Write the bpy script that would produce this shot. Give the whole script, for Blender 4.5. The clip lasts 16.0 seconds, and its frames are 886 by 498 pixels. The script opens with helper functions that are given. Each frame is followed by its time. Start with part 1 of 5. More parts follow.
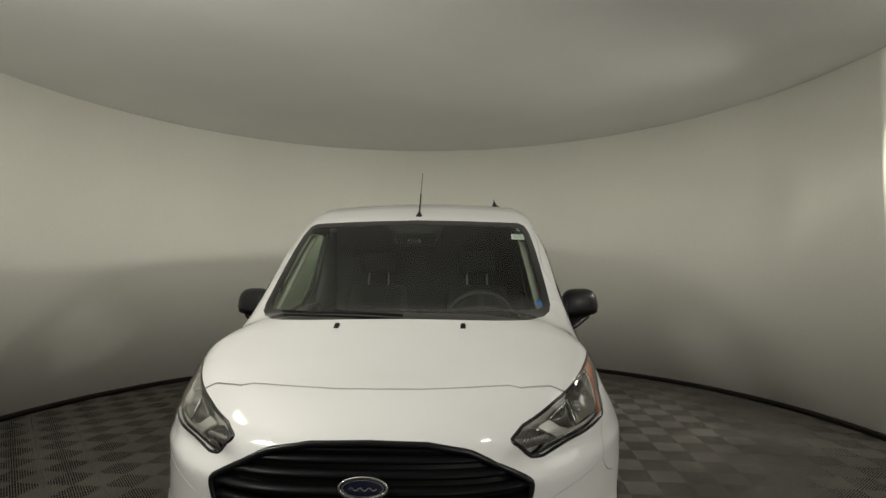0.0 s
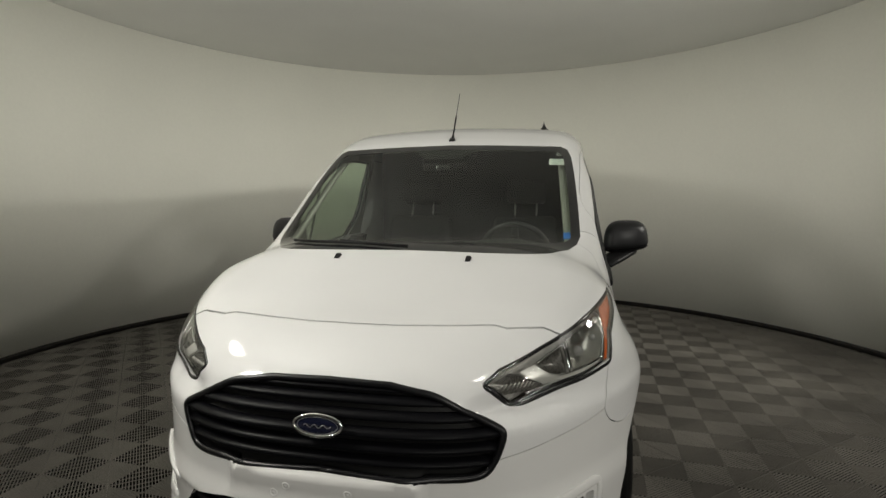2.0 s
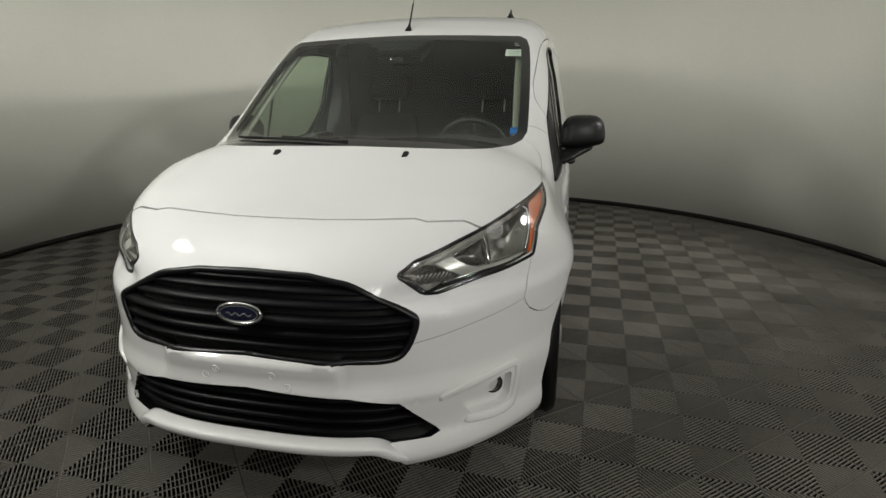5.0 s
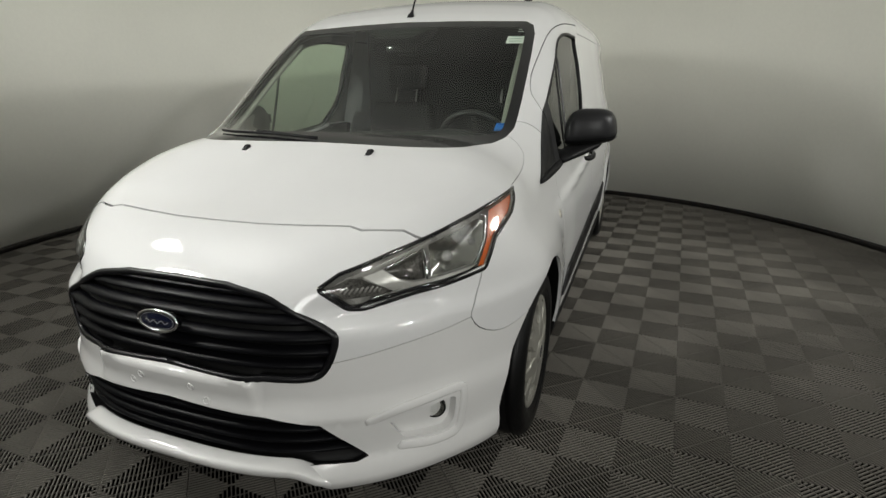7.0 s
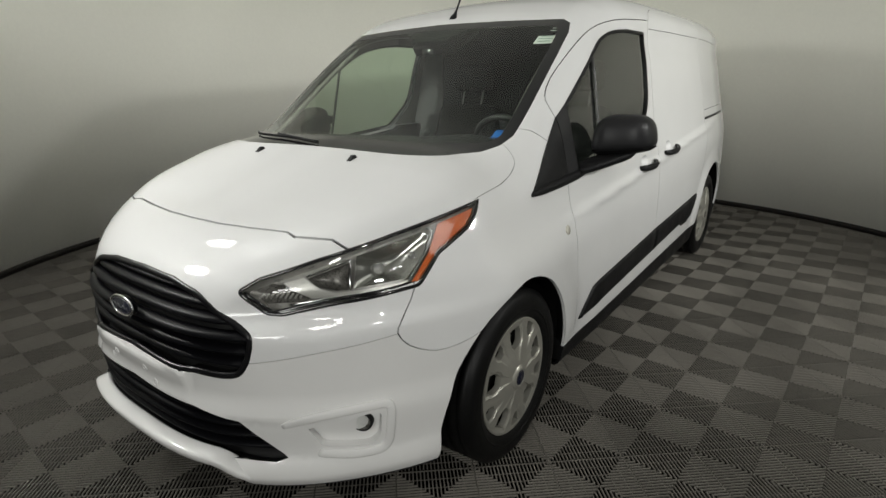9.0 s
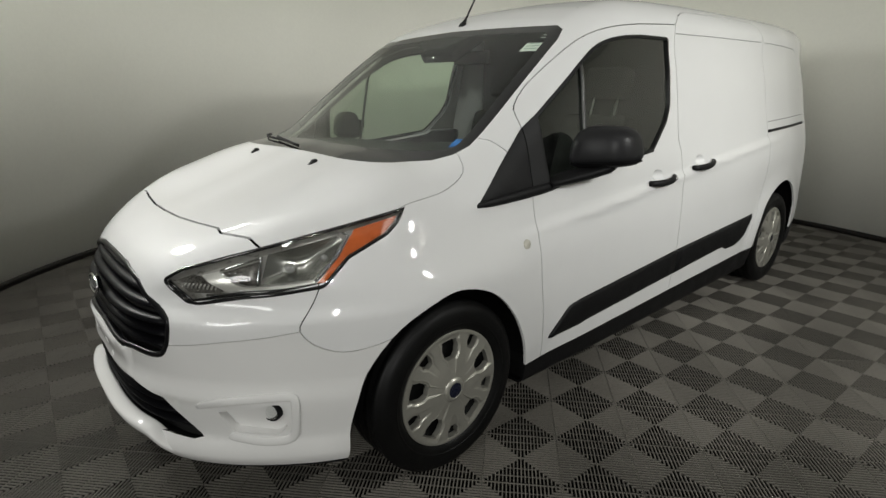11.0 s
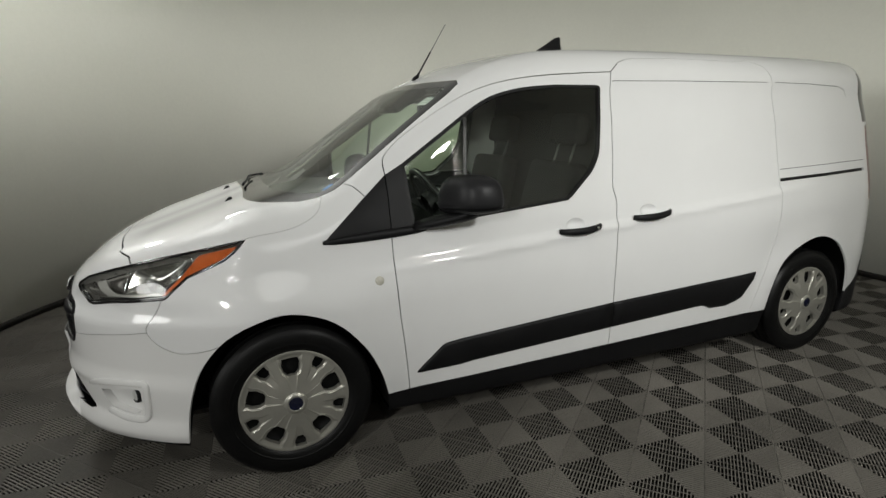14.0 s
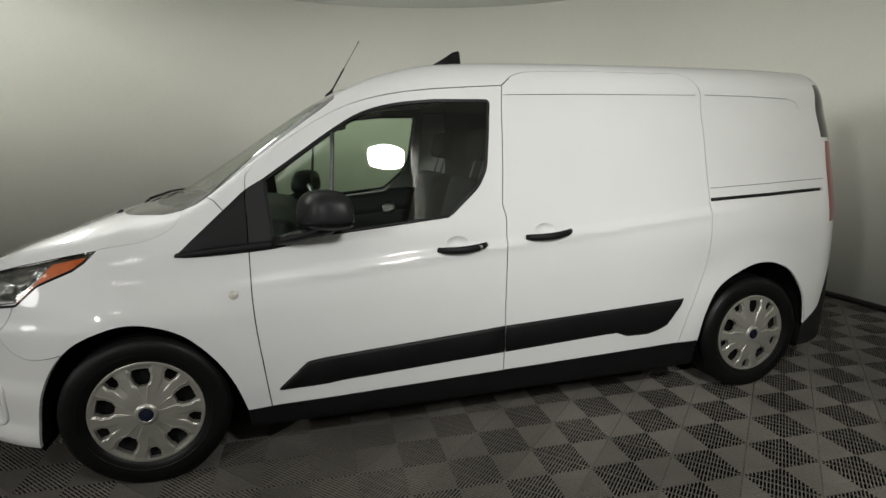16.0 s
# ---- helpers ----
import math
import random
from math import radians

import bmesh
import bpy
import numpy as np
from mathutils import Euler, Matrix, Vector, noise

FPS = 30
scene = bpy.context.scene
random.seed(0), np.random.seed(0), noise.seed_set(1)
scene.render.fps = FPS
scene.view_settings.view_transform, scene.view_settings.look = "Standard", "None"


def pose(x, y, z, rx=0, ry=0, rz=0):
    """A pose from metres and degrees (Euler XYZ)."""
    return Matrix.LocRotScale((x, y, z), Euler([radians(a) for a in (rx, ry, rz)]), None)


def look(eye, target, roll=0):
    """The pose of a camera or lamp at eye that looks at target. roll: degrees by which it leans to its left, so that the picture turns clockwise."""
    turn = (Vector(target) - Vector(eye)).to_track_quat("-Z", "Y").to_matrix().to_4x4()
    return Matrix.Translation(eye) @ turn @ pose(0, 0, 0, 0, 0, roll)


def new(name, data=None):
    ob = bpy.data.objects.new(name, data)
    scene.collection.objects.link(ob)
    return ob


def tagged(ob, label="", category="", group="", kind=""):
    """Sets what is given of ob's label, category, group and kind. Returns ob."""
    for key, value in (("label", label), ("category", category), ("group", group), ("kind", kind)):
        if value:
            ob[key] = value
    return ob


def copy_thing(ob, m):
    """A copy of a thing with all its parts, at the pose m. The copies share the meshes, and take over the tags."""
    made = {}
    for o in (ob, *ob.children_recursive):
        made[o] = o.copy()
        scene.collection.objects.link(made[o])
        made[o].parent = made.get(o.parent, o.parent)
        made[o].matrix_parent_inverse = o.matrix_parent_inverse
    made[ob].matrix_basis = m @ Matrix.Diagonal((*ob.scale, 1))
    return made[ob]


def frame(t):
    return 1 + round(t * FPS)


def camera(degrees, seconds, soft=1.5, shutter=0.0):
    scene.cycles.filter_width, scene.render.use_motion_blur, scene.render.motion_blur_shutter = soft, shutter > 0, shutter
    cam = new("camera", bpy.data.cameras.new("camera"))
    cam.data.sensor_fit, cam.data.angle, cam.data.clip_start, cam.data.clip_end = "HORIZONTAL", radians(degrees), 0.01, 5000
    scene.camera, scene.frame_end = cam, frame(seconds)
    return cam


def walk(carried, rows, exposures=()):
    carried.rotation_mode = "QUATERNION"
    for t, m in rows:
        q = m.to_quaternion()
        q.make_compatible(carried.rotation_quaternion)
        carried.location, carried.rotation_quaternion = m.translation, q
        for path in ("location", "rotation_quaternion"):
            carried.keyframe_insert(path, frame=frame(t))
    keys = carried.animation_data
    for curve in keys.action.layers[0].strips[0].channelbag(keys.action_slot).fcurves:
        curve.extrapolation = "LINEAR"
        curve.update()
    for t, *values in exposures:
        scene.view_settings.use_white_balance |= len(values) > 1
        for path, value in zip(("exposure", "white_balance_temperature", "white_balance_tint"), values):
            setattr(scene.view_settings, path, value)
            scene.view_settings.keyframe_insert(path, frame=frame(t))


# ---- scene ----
cam = camera(79.3, 16.0)
PATH = [
    (0, (0.277, -2.44, 1.32), (0.196, -0.443, 1.397), 0.0),
    (0.5, (0.404, -2.395, 1.313), (0.155, -0.411, 1.338), 0.0),
    (1, (0.497, -2.265, 1.293), (0.172, -0.292, 1.245), 0.0),
    (1.5, (0.565, -2.204, 1.307), (0.189, -0.242, 1.209), 0.1),
    (2, (0.624, -2.194, 1.298), (0.189, -0.249, 1.125), 0.1),
    (2.5, (0.661, -2.199, 1.294), (0.182, -0.272, 1.054), 0.1),
    (3, (0.676, -2.194, 1.294), (0.199, -0.278, 0.971), 0.1),
    (3.5, (0.698, -2.183, 1.29), (0.229, -0.275, 0.919), 0.1),
    (4, (0.739, -2.172, 1.274), (0.303, -0.269, 0.842), 0.0),
    (4.5, (0.799, -2.175, 1.27), (0.389, -0.282, 0.774), -0.1),
    (7, (1.191, -1.885, 1.305), (0.522, -0.092, 0.725), -0.2),
    (7.5, (1.296, -1.834, 1.312), (0.553, -0.073, 0.722), -0.1),
    (8, (1.469, -1.771, 1.317), (0.585, -0.074, 0.735), -0.5),
    (8.5, (1.592, -1.662, 1.314), (0.555, -0.054, 0.731), -0.6),
    (9, (1.686, -1.531, 1.33), (0.547, 0.005, 0.744), -0.6),
    (11.5, (2.316, -1.02, 1.35), (0.785, 0.135, 0.784), -0.3),
    (12, (2.522, -0.88, 1.371), (0.909, 0.16, 0.806), -0.6),
    (12.5, (2.603, -0.712, 1.363), (0.953, 0.268, 0.799), -0.4),
    (13, (2.683, -0.539, 1.402), (0.987, 0.378, 0.875), -0.5),
    (13.5, (2.826, -0.362, 1.403), (1.068, 0.466, 0.929), -0.6),
    (14, (2.923, -0.196, 1.405), (1.123, 0.549, 0.954), -0.6),
    (14.5, (2.973, 0.0, 1.391), (1.146, 0.698, 0.973), -0.5),
    (15, (3.023, 0.174, 1.396), (1.182, 0.844, 0.993), -0.6),
    (15.5, (3.124, 0.388, 1.389), (1.256, 0.991, 1.007), -0.7),
    (16, (3.141, 0.604, 1.382), (1.256, 1.15, 0.998), -0.6),
]
walk(cam, [(t, look(eye, target, roll)) for t, eye, target, roll in PATH],
     exposures=[(0.0, -0.16, 7000, 10), (1.5, -0.04, 6900, 10), (4.0, 0.06, 6700, 10), (8.0, 0.2, 6500, 10), (12.0, 0.16, 6500, 10), (16.0, 0.04, 6500, 10)])

# ---- world and light ----
world = bpy.data.worlds.new("world")
scene.world = world
world.use_nodes = True
world.node_tree.nodes["Background"].inputs[0].default_value = (0.8, 0.85, 0.9, 1)
world.node_tree.nodes["Background"].inputs[1].default_value = 0.02


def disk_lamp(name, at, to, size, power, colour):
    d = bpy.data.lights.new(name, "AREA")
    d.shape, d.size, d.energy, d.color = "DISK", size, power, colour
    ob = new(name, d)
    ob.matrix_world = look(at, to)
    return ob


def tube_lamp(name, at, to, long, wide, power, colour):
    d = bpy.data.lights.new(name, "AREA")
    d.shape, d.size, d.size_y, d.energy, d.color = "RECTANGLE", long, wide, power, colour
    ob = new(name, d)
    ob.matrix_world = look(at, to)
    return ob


# unseen lamps: at the booth's open side, round ones overhead, one turned up to the ceiling, and long tubes in the hall
# beyond; added fills are marked
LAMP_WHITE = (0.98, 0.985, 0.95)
disk_lamp("unseen_lamp", (-1.6, -1.62, 2.2), (2.0, 3.5, 2.3), 0.40, 34, LAMP_WHITE)
side_lamp = disk_lamp("unseen_lamp", (3.74, 1.48, 2.42), (1.0, 2.6, 0.8), 0.46, 27, LAMP_WHITE)
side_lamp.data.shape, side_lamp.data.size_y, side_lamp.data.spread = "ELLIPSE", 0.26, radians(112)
# added fill: brightens the left wall and the van's right side
disk_lamp("unseen_lamp", (4.5, -2.6, 2.4), (-2.4, 2.0, 1.6), 0.30, 50, LAMP_WHITE)
# added soft fill from the front, evens out the wall brightness
disk_lamp("front_fill", (2.0, -5.6, 2.6), (-0.2, 3.4, 2.6), 1.80, 66, LAMP_WHITE)
disk_lamp("unseen_round_lamp", (-2.40, -0.75, 2.98), (-0.2, -0.1, 0.9), 0.42, 4, LAMP_WHITE).data.spread = radians(120)
# added overhead fill for the van's side and the rear of the booth
disk_lamp("unseen_round_lamp", (3.10, 0.25, 2.98), (1.7, 2.8, 0.4), 1.30, 8, LAMP_WHITE)
disk_lamp("unseen_round_lamp", (1.25, -1.75, 2.88), (0.9, -0.6, 0.0), 0.24, 3, LAMP_WHITE)
# added uplight with no known source, only there to brighten the ceiling
disk_lamp("ceiling_fill", (-1.3, -1.6, 1.9), (-1.6, -0.2, 3.04), 0.20, 13, (0.95, 0.97, 0.97)).data.spread = radians(120)
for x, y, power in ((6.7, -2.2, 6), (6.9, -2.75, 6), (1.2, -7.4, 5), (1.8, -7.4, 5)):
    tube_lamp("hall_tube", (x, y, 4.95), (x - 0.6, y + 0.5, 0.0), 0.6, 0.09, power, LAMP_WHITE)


# ---- materials ----
def material(name, colour, rough=0.5, metal=0.0, coat=0.0, grain=0.0, grain_size=60.0, stain=0.0, stain_size=3.0, bump=0.0, bump_size=200.0, vary=0.0, shine=0.5):
    """A principled material with grain, stains and fine relief at real size."""
    m = bpy.data.materials.new(name)
    m.use_nodes = True
    nt = m.node_tree
    p = nt.nodes["Principled BSDF"]
    p.inputs["Roughness"].default_value, p.inputs["Metallic"].default_value = rough, metal
    p.inputs["Coat Weight"].default_value, p.inputs["Coat Roughness"].default_value = coat, 0.04
    p.inputs["Specular IOR Level"].default_value = shine
    p.inputs["Base Color"].default_value = (*colour, 1)
    where = nt.nodes.new("ShaderNodeNewGeometry").outputs["Position"]
    value = None
    for amount, size, detail in ((grain, grain_size, 4), (stain, stain_size, 6)):
        if not amount:
            continue
        n = nt.nodes.new("ShaderNodeTexNoise")
        n.inputs["Scale"].default_value, n.inputs["Detail"].default_value = size, detail
        nt.links.new(where, n.inputs["Vector"])
        r = nt.nodes.new("ShaderNodeMapRange")
        r.inputs[1].default_value, r.inputs[2].default_value = 0.3, 0.7
        r.inputs[3].default_value, r.inputs[4].default_value = 1 - amount, 1 + amount
        nt.links.new(n.outputs["Fac"], r.inputs[0])
        if value is None:
            value = r.outputs[0]
        else:
            k = nt.nodes.new("ShaderNodeMath")
            k.operation = "MULTIPLY"
            nt.links.new(value, k.inputs[0])
            nt.links.new(r.outputs[0], k.inputs[1])
            value = k.outputs[0]
    if vary:
        info = nt.nodes.new("ShaderNodeObjectInfo")
        r = nt.nodes.new("ShaderNodeMapRange")
        r.inputs[3].default_value, r.inputs[4].default_value = 1 - vary, 1 + vary
        nt.links.new(info.outputs["Random"], r.inputs[0])
        if value is None:
            value = r.outputs[0]
        else:
            k = nt.nodes.new("ShaderNodeMath")
            k.operation = "MULTIPLY"
            nt.links.new(value, k.inputs[0])
            nt.links.new(r.outputs[0], k.inputs[1])
            value = k.outputs[0]
    if value is not None:
        v = nt.nodes.new("ShaderNodeVectorMath")
        v.operation = "SCALE"
        v.inputs[0].default_value = colour
        nt.links.new(value, v.inputs["Scale"])
        nt.links.new(v.outputs[0], p.inputs["Base Color"])
        if rough > 0.08:
            k = nt.nodes.new("ShaderNodeMath")
            k.operation = "MULTIPLY"
            k.inputs[1].default_value = rough
            nt.links.new(value, k.inputs[0])
            nt.links.new(k.outputs[0], p.inputs["Roughness"])
    if bump:
        n = nt.nodes.new("ShaderNodeTexNoise")
        n.inputs["Scale"].default_value, n.inputs["Detail"].default_value = bump_size, 3
        nt.links.new(where, n.inputs["Vector"])
        b = nt.nodes.new("ShaderNodeBump")
        b.inputs["Strength"].default_value, b.inputs["Distance"].default_value = bump, 0.002
        nt.links.new(n.outputs["Fac"], b.inputs["Height"])
        nt.links.new(b.outputs[0], p.inputs["Normal"])
    return m


def pane_material(name, tint, gloss=1.0, base=0.075, power=3.8):
    """A thin clear pane: light passes straight, tinted; the gloss grows towards grazing."""
    m = bpy.data.materials.new(name)
    m.use_nodes = True
    nt = m.node_tree
    nt.nodes.clear()
    out = nt.nodes.new("ShaderNodeOutputMaterial")
    clear = nt.nodes.new("ShaderNodeBsdfTransparent")
    clear.inputs[0].default_value = (*tint, 1)
    shine = nt.nodes.new("ShaderNodeBsdfGlossy")
    shine.inputs["Roughness"].default_value = 0.015
    facing = nt.nodes.new("ShaderNodeLayerWeight")
    facing.inputs[0].default_value = 0.5
    fifth = nt.nodes.new("ShaderNodeMath")
    fifth.operation = "POWER"
    fifth.inputs[1].default_value = power
    k = nt.nodes.new("ShaderNodeMath")
    k.operation = "MULTIPLY_ADD"
    k.inputs[1].default_value, k.inputs[2].default_value = 0.92 * gloss, base * gloss
    nt.links.new(facing.outputs["Facing"], fifth.inputs[0])
    nt.links.new(fifth.outputs[0], k.inputs[0])
    mix = nt.nodes.new("ShaderNodeMixShader")
    nt.links.new(k.outputs[0], mix.inputs[0])
    nt.links.new(clear.outputs[0], mix.inputs[1])
    nt.links.new(shine.outputs[0], mix.inputs[2])
    nt.links.new(mix.outputs[0], out.inputs[0])
    return m


WALL_PAINT = material("wall_paint", (0.86, 0.855, 0.775), 0.75, grain=0.012, grain_size=35, stain=0.03, stain_size=0.7, bump=0.06, bump_size=90)
CEILING_FABRIC = material("ceiling_fabric", (0.80, 0.80, 0.77), 0.5, grain=0.015, grain_size=50, stain=0.04, stain_size=0.8, bump=0.05, bump_size=120)
SKIRTING = material("skirting", (0.018, 0.016, 0.015), 0.45, stain=0.2, stain_size=5, shine=0.3)
TILE_TOP = material("tile_top", (0.150, 0.140, 0.122), 0.55, grain=0.12, grain_size=90, stain=0.22, stain_size=1.6, bump=0.25, bump_size=260, vary=0.10, shine=0.3)
# near-black slot base; on lower rib sides it paints in the slot's shade
TILE_GAP_SHADE = material("tile_gap_shade", (0.010, 0.010, 0.009), 0.8, stain=0.2, stain_size=4, shine=0.1)
CONCRETE = material("concrete", (0.32, 0.31, 0.29), 0.8, grain=0.1, stain=0.2, stain_size=1)
HALL_WALL = material("hall_wall", (0.40, 0.39, 0.36), 0.85, grain=0.05, stain=0.1, stain_size=0.6)
PAINT = material("white_paint", (0.75, 0.75, 0.745), 0.5, coat=1.0, grain=0.006, grain_size=300, stain=0.012, stain_size=4)
BUMPER_PAINT = material("bumper_paint", (0.73, 0.725, 0.71), 0.5, coat=0.9, grain=0.008, grain_size=300, stain=0.015, stain_size=5)
PLASTIC = material("black_plastic", (0.006, 0.006, 0.0065), 0.5, grain=0.08, grain_size=400, stain=0.12, stain_size=8, bump=0.12, bump_size=900, shine=0.22)
PLASTIC_GREY = material("grey_plastic", (0.016, 0.016, 0.0165), 0.55, grain=0.06, grain_size=400, stain=0.08, stain_size=8, bump=0.12, bump_size=900, shine=0.25)
GLOSS_BLACK = material("gloss_black", (0.006, 0.006, 0.007), 0.12, coat=0.6, stain=0.1, stain_size=8)
RUBBER = material("tyre_rubber", (0.005, 0.005, 0.005), 0.45, grain=0.12, grain_size=150, stain=0.2, stain_size=6, bump=0.15, bump_size=500, shine=0.22)
SEAL = material("rubber_seal", (0.009, 0.009, 0.009), 0.45, stain=0.1, shine=0.2)
SILVER = material("wheel_silver", (0.45, 0.44, 0.39), 0.34, metal=0.6, grain=0.05, grain_size=300, stain=0.1, stain_size=9)
CHROME = material("chrome", (0.72, 0.72, 0.72), 0.10, metal=1.0, stain=0.06, stain_size=15)
REFLECTOR = material("lamp_reflector", (0.46, 0.46, 0.43), 0.22, metal=0.95, grain=0.03, grain_size=90, stain=0.08, stain_size=25)
LAMP_BODY = material("lamp_body", (0.46, 0.45, 0.42), 0.3, metal=0.2, stain=0.2, stain_size=20)
ORANGE = material("orange_reflector", (0.55, 0.105, 0.010), 0.3, coat=0.6, grain=0.15, grain_size=260, stain=0.15, stain_size=30)
RED_LENS = material("red_lens", (0.25, 0.012, 0.012), 0.2, coat=0.8, grain=0.1, grain_size=150)
BADGE_BLUE = material("badge_blue", (0.006, 0.008, 0.024), 0.25, coat=1.0, stain=0.1, stain_size=40)
TRIM_LIGHT = material("cabin_trim_light", (0.26, 0.26, 0.23), 0.8, grain=0.05, grain_size=200, stain=0.06, stain_size=6)
TRIM_MID = material("cabin_trim_grey", (0.11, 0.11, 0.10), 0.8, grain=0.05, grain_size=60, stain=0.06, stain_size=6)
TRIM_DARK = material("cabin_trim_dark", (0.013, 0.0135, 0.014), 0.7, grain=0.06, grain_size=40, stain=0.12, stain_size=8)
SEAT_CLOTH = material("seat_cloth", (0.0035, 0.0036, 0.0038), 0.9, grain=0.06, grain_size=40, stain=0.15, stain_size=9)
PAPER = material("label_paper", (0.75, 0.77, 0.74), 0.6, stain=0.03, stain_size=30)
BLUE_LABEL = material("blue_label", (0.02, 0.16, 0.55), 0.45, stain=0.05, stain_size=40)
LABEL_INK = material("label_ink", (0.22, 0.32, 0.28), 0.6, stain=0.1, stain_size=60)
BLUE_INK = material("label_ink_dark", (0.01, 0.06, 0.25), 0.5, stain=0.1, stain_size=60)
LENS_WHITE = material("side_lamp_lens", (0.55, 0.53, 0.46), 0.25, coat=0.8, stain=0.1, stain_size=60)
PLASTIC_MIRROR = material("mirror_plastic", (0.016, 0.016, 0.017), 0.38, grain=0.05, grain_size=500, stain=0.08, stain_size=10, bump=0.06, bump_size=1200, shine=0.2)
PLASTIC_SATIN = material("satin_plastic", (0.004, 0.004, 0.005), 0.36, grain=0.05, grain_size=300, stain=0.1, stain_size=9, shine=0.10)
LAMP_SATIN = material("lamp_satin", (0.66, 0.65, 0.61), 0.35, metal=0.5, grain=0.03, grain_size=200, stain=0.06, stain_size=20)
LAMP_DARK = material("lamp_dark", (0.11, 0.105, 0.095), 0.3, metal=0.4, grain=0.3, grain_size=160, stain=0.2, stain_size=30)
LAMP_BULB = material("lamp_bulb", (0.35, 0.35, 0.34), 0.12, metal=0.5, stain=0.1, stain_size=50)
# near-black: paints shade into the panel gaps; also colours the camera pod
GAP = material("panel_gap", (0.002, 0.002, 0.002), 0.9, stain=0.2, stain_size=5, shine=0.05)
GRILLE_RIM = material("grille_rim", (0.005, 0.005, 0.006), 0.30, stain=0.1, stain_size=8, shine=0.35)
DIVIDER = material("divider_grey", (0.07, 0.07, 0.068), 0.4, metal=0.3, stain=0.1, stain_size=20)
SEAL_GREY = material("roof_seal", (0.45, 0.45, 0.45), 0.5, stain=0.05)
STEER = material("steering_rim", (0.03, 0.03, 0.031), 0.35, grain=0.08, grain_size=300, stain=0.1, stain_size=12)
WHEEL_DARK = material("wheel_steel", (0.004, 0.004, 0.004), 0.6, stain=0.3, stain_size=12, shine=0.2)
CHROME_DULL = material("dull_steel", (0.25, 0.25, 0.24), 0.4, metal=0.8, stain=0.15, stain_size=30)
WINDSCREEN_GLASS = pane_material("windscreen_glass", (0.80, 0.89, 0.79), 0.9, 0.035, 3.4)
WINDOW_GLASS = pane_material("window_glass", (0.74, 0.84, 0.72), 0.9, 0.075, 2.9)
LENS_CLEAR = pane_material("clear_lens", (0.93, 0.94, 0.93), 0.9)


# ---- mesh helpers ----
def part(name, bm, mat, parent, label=""):
    """Links a bmesh as one mesh object under a thing or a part."""
    me = bpy.data.meshes.new(name)
    bmesh.ops.recalc_face_normals(bm, faces=bm.faces)
    bm.to_mesh(me)
    bm.free()
    for one in mat if isinstance(mat, (list, tuple)) else (mat,):
        me.materials.append(one)
    ob = new(name, me)
    ob.parent = parent
    return tagged(ob, label)


def part_data(name, verts, faces, mat, parent, label="", smooth=True, normals=None):
    """The same from lists of points and faces."""
    me = bpy.data.meshes.new(name)
    me.from_pydata([tuple(v) for v in verts], [], [tuple(f) for f in faces])
    if smooth:
        me.shade_smooth()
    if normals is not None:
        for p in me.polygons:
            if sum((Vector(normals[i]) for i in p.vertices), Vector()).dot(p.normal) < 0:
                p.flip()
        me.normals_split_custom_set_from_vertices([tuple(n) for n in normals])
    me.materials.append(mat)
    ob = new(name, me)
    ob.parent = parent
    return tagged(ob, label)


def smooth_by_angle(bm, degrees=40):
    for f in bm.faces:
        f.smooth = True
    for e in bm.edges:
        if len(e.link_faces) == 2 and e.calc_face_angle(0) > radians(degrees):
            e.smooth = False


def box_bm(size, at=(0, 0, 0), bevel=0.0, segments=2, turn=None):
    bm = bmesh.new()
    bmesh.ops.create_cube(bm, size=1)
    bmesh.ops.scale(bm, vec=size, verts=bm.verts)
    if bevel:
        bmesh.ops.bevel(bm, geom=bm.edges[:], offset=bevel, segments=segments, affect="EDGES", profile=0.6)
        smooth_by_angle(bm)
    if turn is not None:
        bmesh.ops.transform(bm, matrix=turn, verts=bm.verts)
    bmesh.ops.translate(bm, vec=at, verts=bm.verts)
    return bm


def lathe_data(profile, segments, closed=False):
    """Points and quads of a profile of (radius, height) turned about z."""
    verts, faces, n = [], [], len(profile)
    for i in range(segments):
        a = 2 * math.pi * i / segments
        verts += [(r * math.cos(a), r * math.sin(a), h) for r, h in profile]
        j = (i + 1) % segments
        faces += [(i * n + k, j * n + k, j * n + k + 1, i * n + k + 1) for k in range(n - 1)]
    return verts, faces


def sweep_data(path, wide, thick, up=None, segments=8, taper=None, square=1.0):
    """A tube of elliptical section along a path. up: the section's thick axis at each point."""
    path = [Vector(p) for p in path]
    verts, faces = [], []
    for i, p in enumerate(path):
        along = (path[min(i + 1, len(path) - 1)] - path[max(i - 1, 0)]).normalized()
        out = Vector(up[i]) if up is not None else (Vector((0, 0, 1)) if abs(along.z) < 0.9 else Vector((1, 0, 0)))
        side = along.cross(out).normalized()
        out = side.cross(along).normalized()
        k = taper[i] if taper else 1
        for s in range(segments):
            a = 2 * math.pi * s / segments
            ca, sa = math.cos(a), math.sin(a)
            verts.append(p + side * (wide * k * math.copysign(abs(ca) ** square, ca)) + out * (thick * k * math.copysign(abs(sa) ** square, sa)))
        if i:
            b, c = (i - 1) * segments, i * segments
            faces += [(b + s, b + (s + 1) % segments, c + (s + 1) % segments, c + s) for s in range(segments)]
    faces += [tuple(range(segments))[::-1], tuple(range(len(verts) - segments, len(verts)))]
    return verts, faces


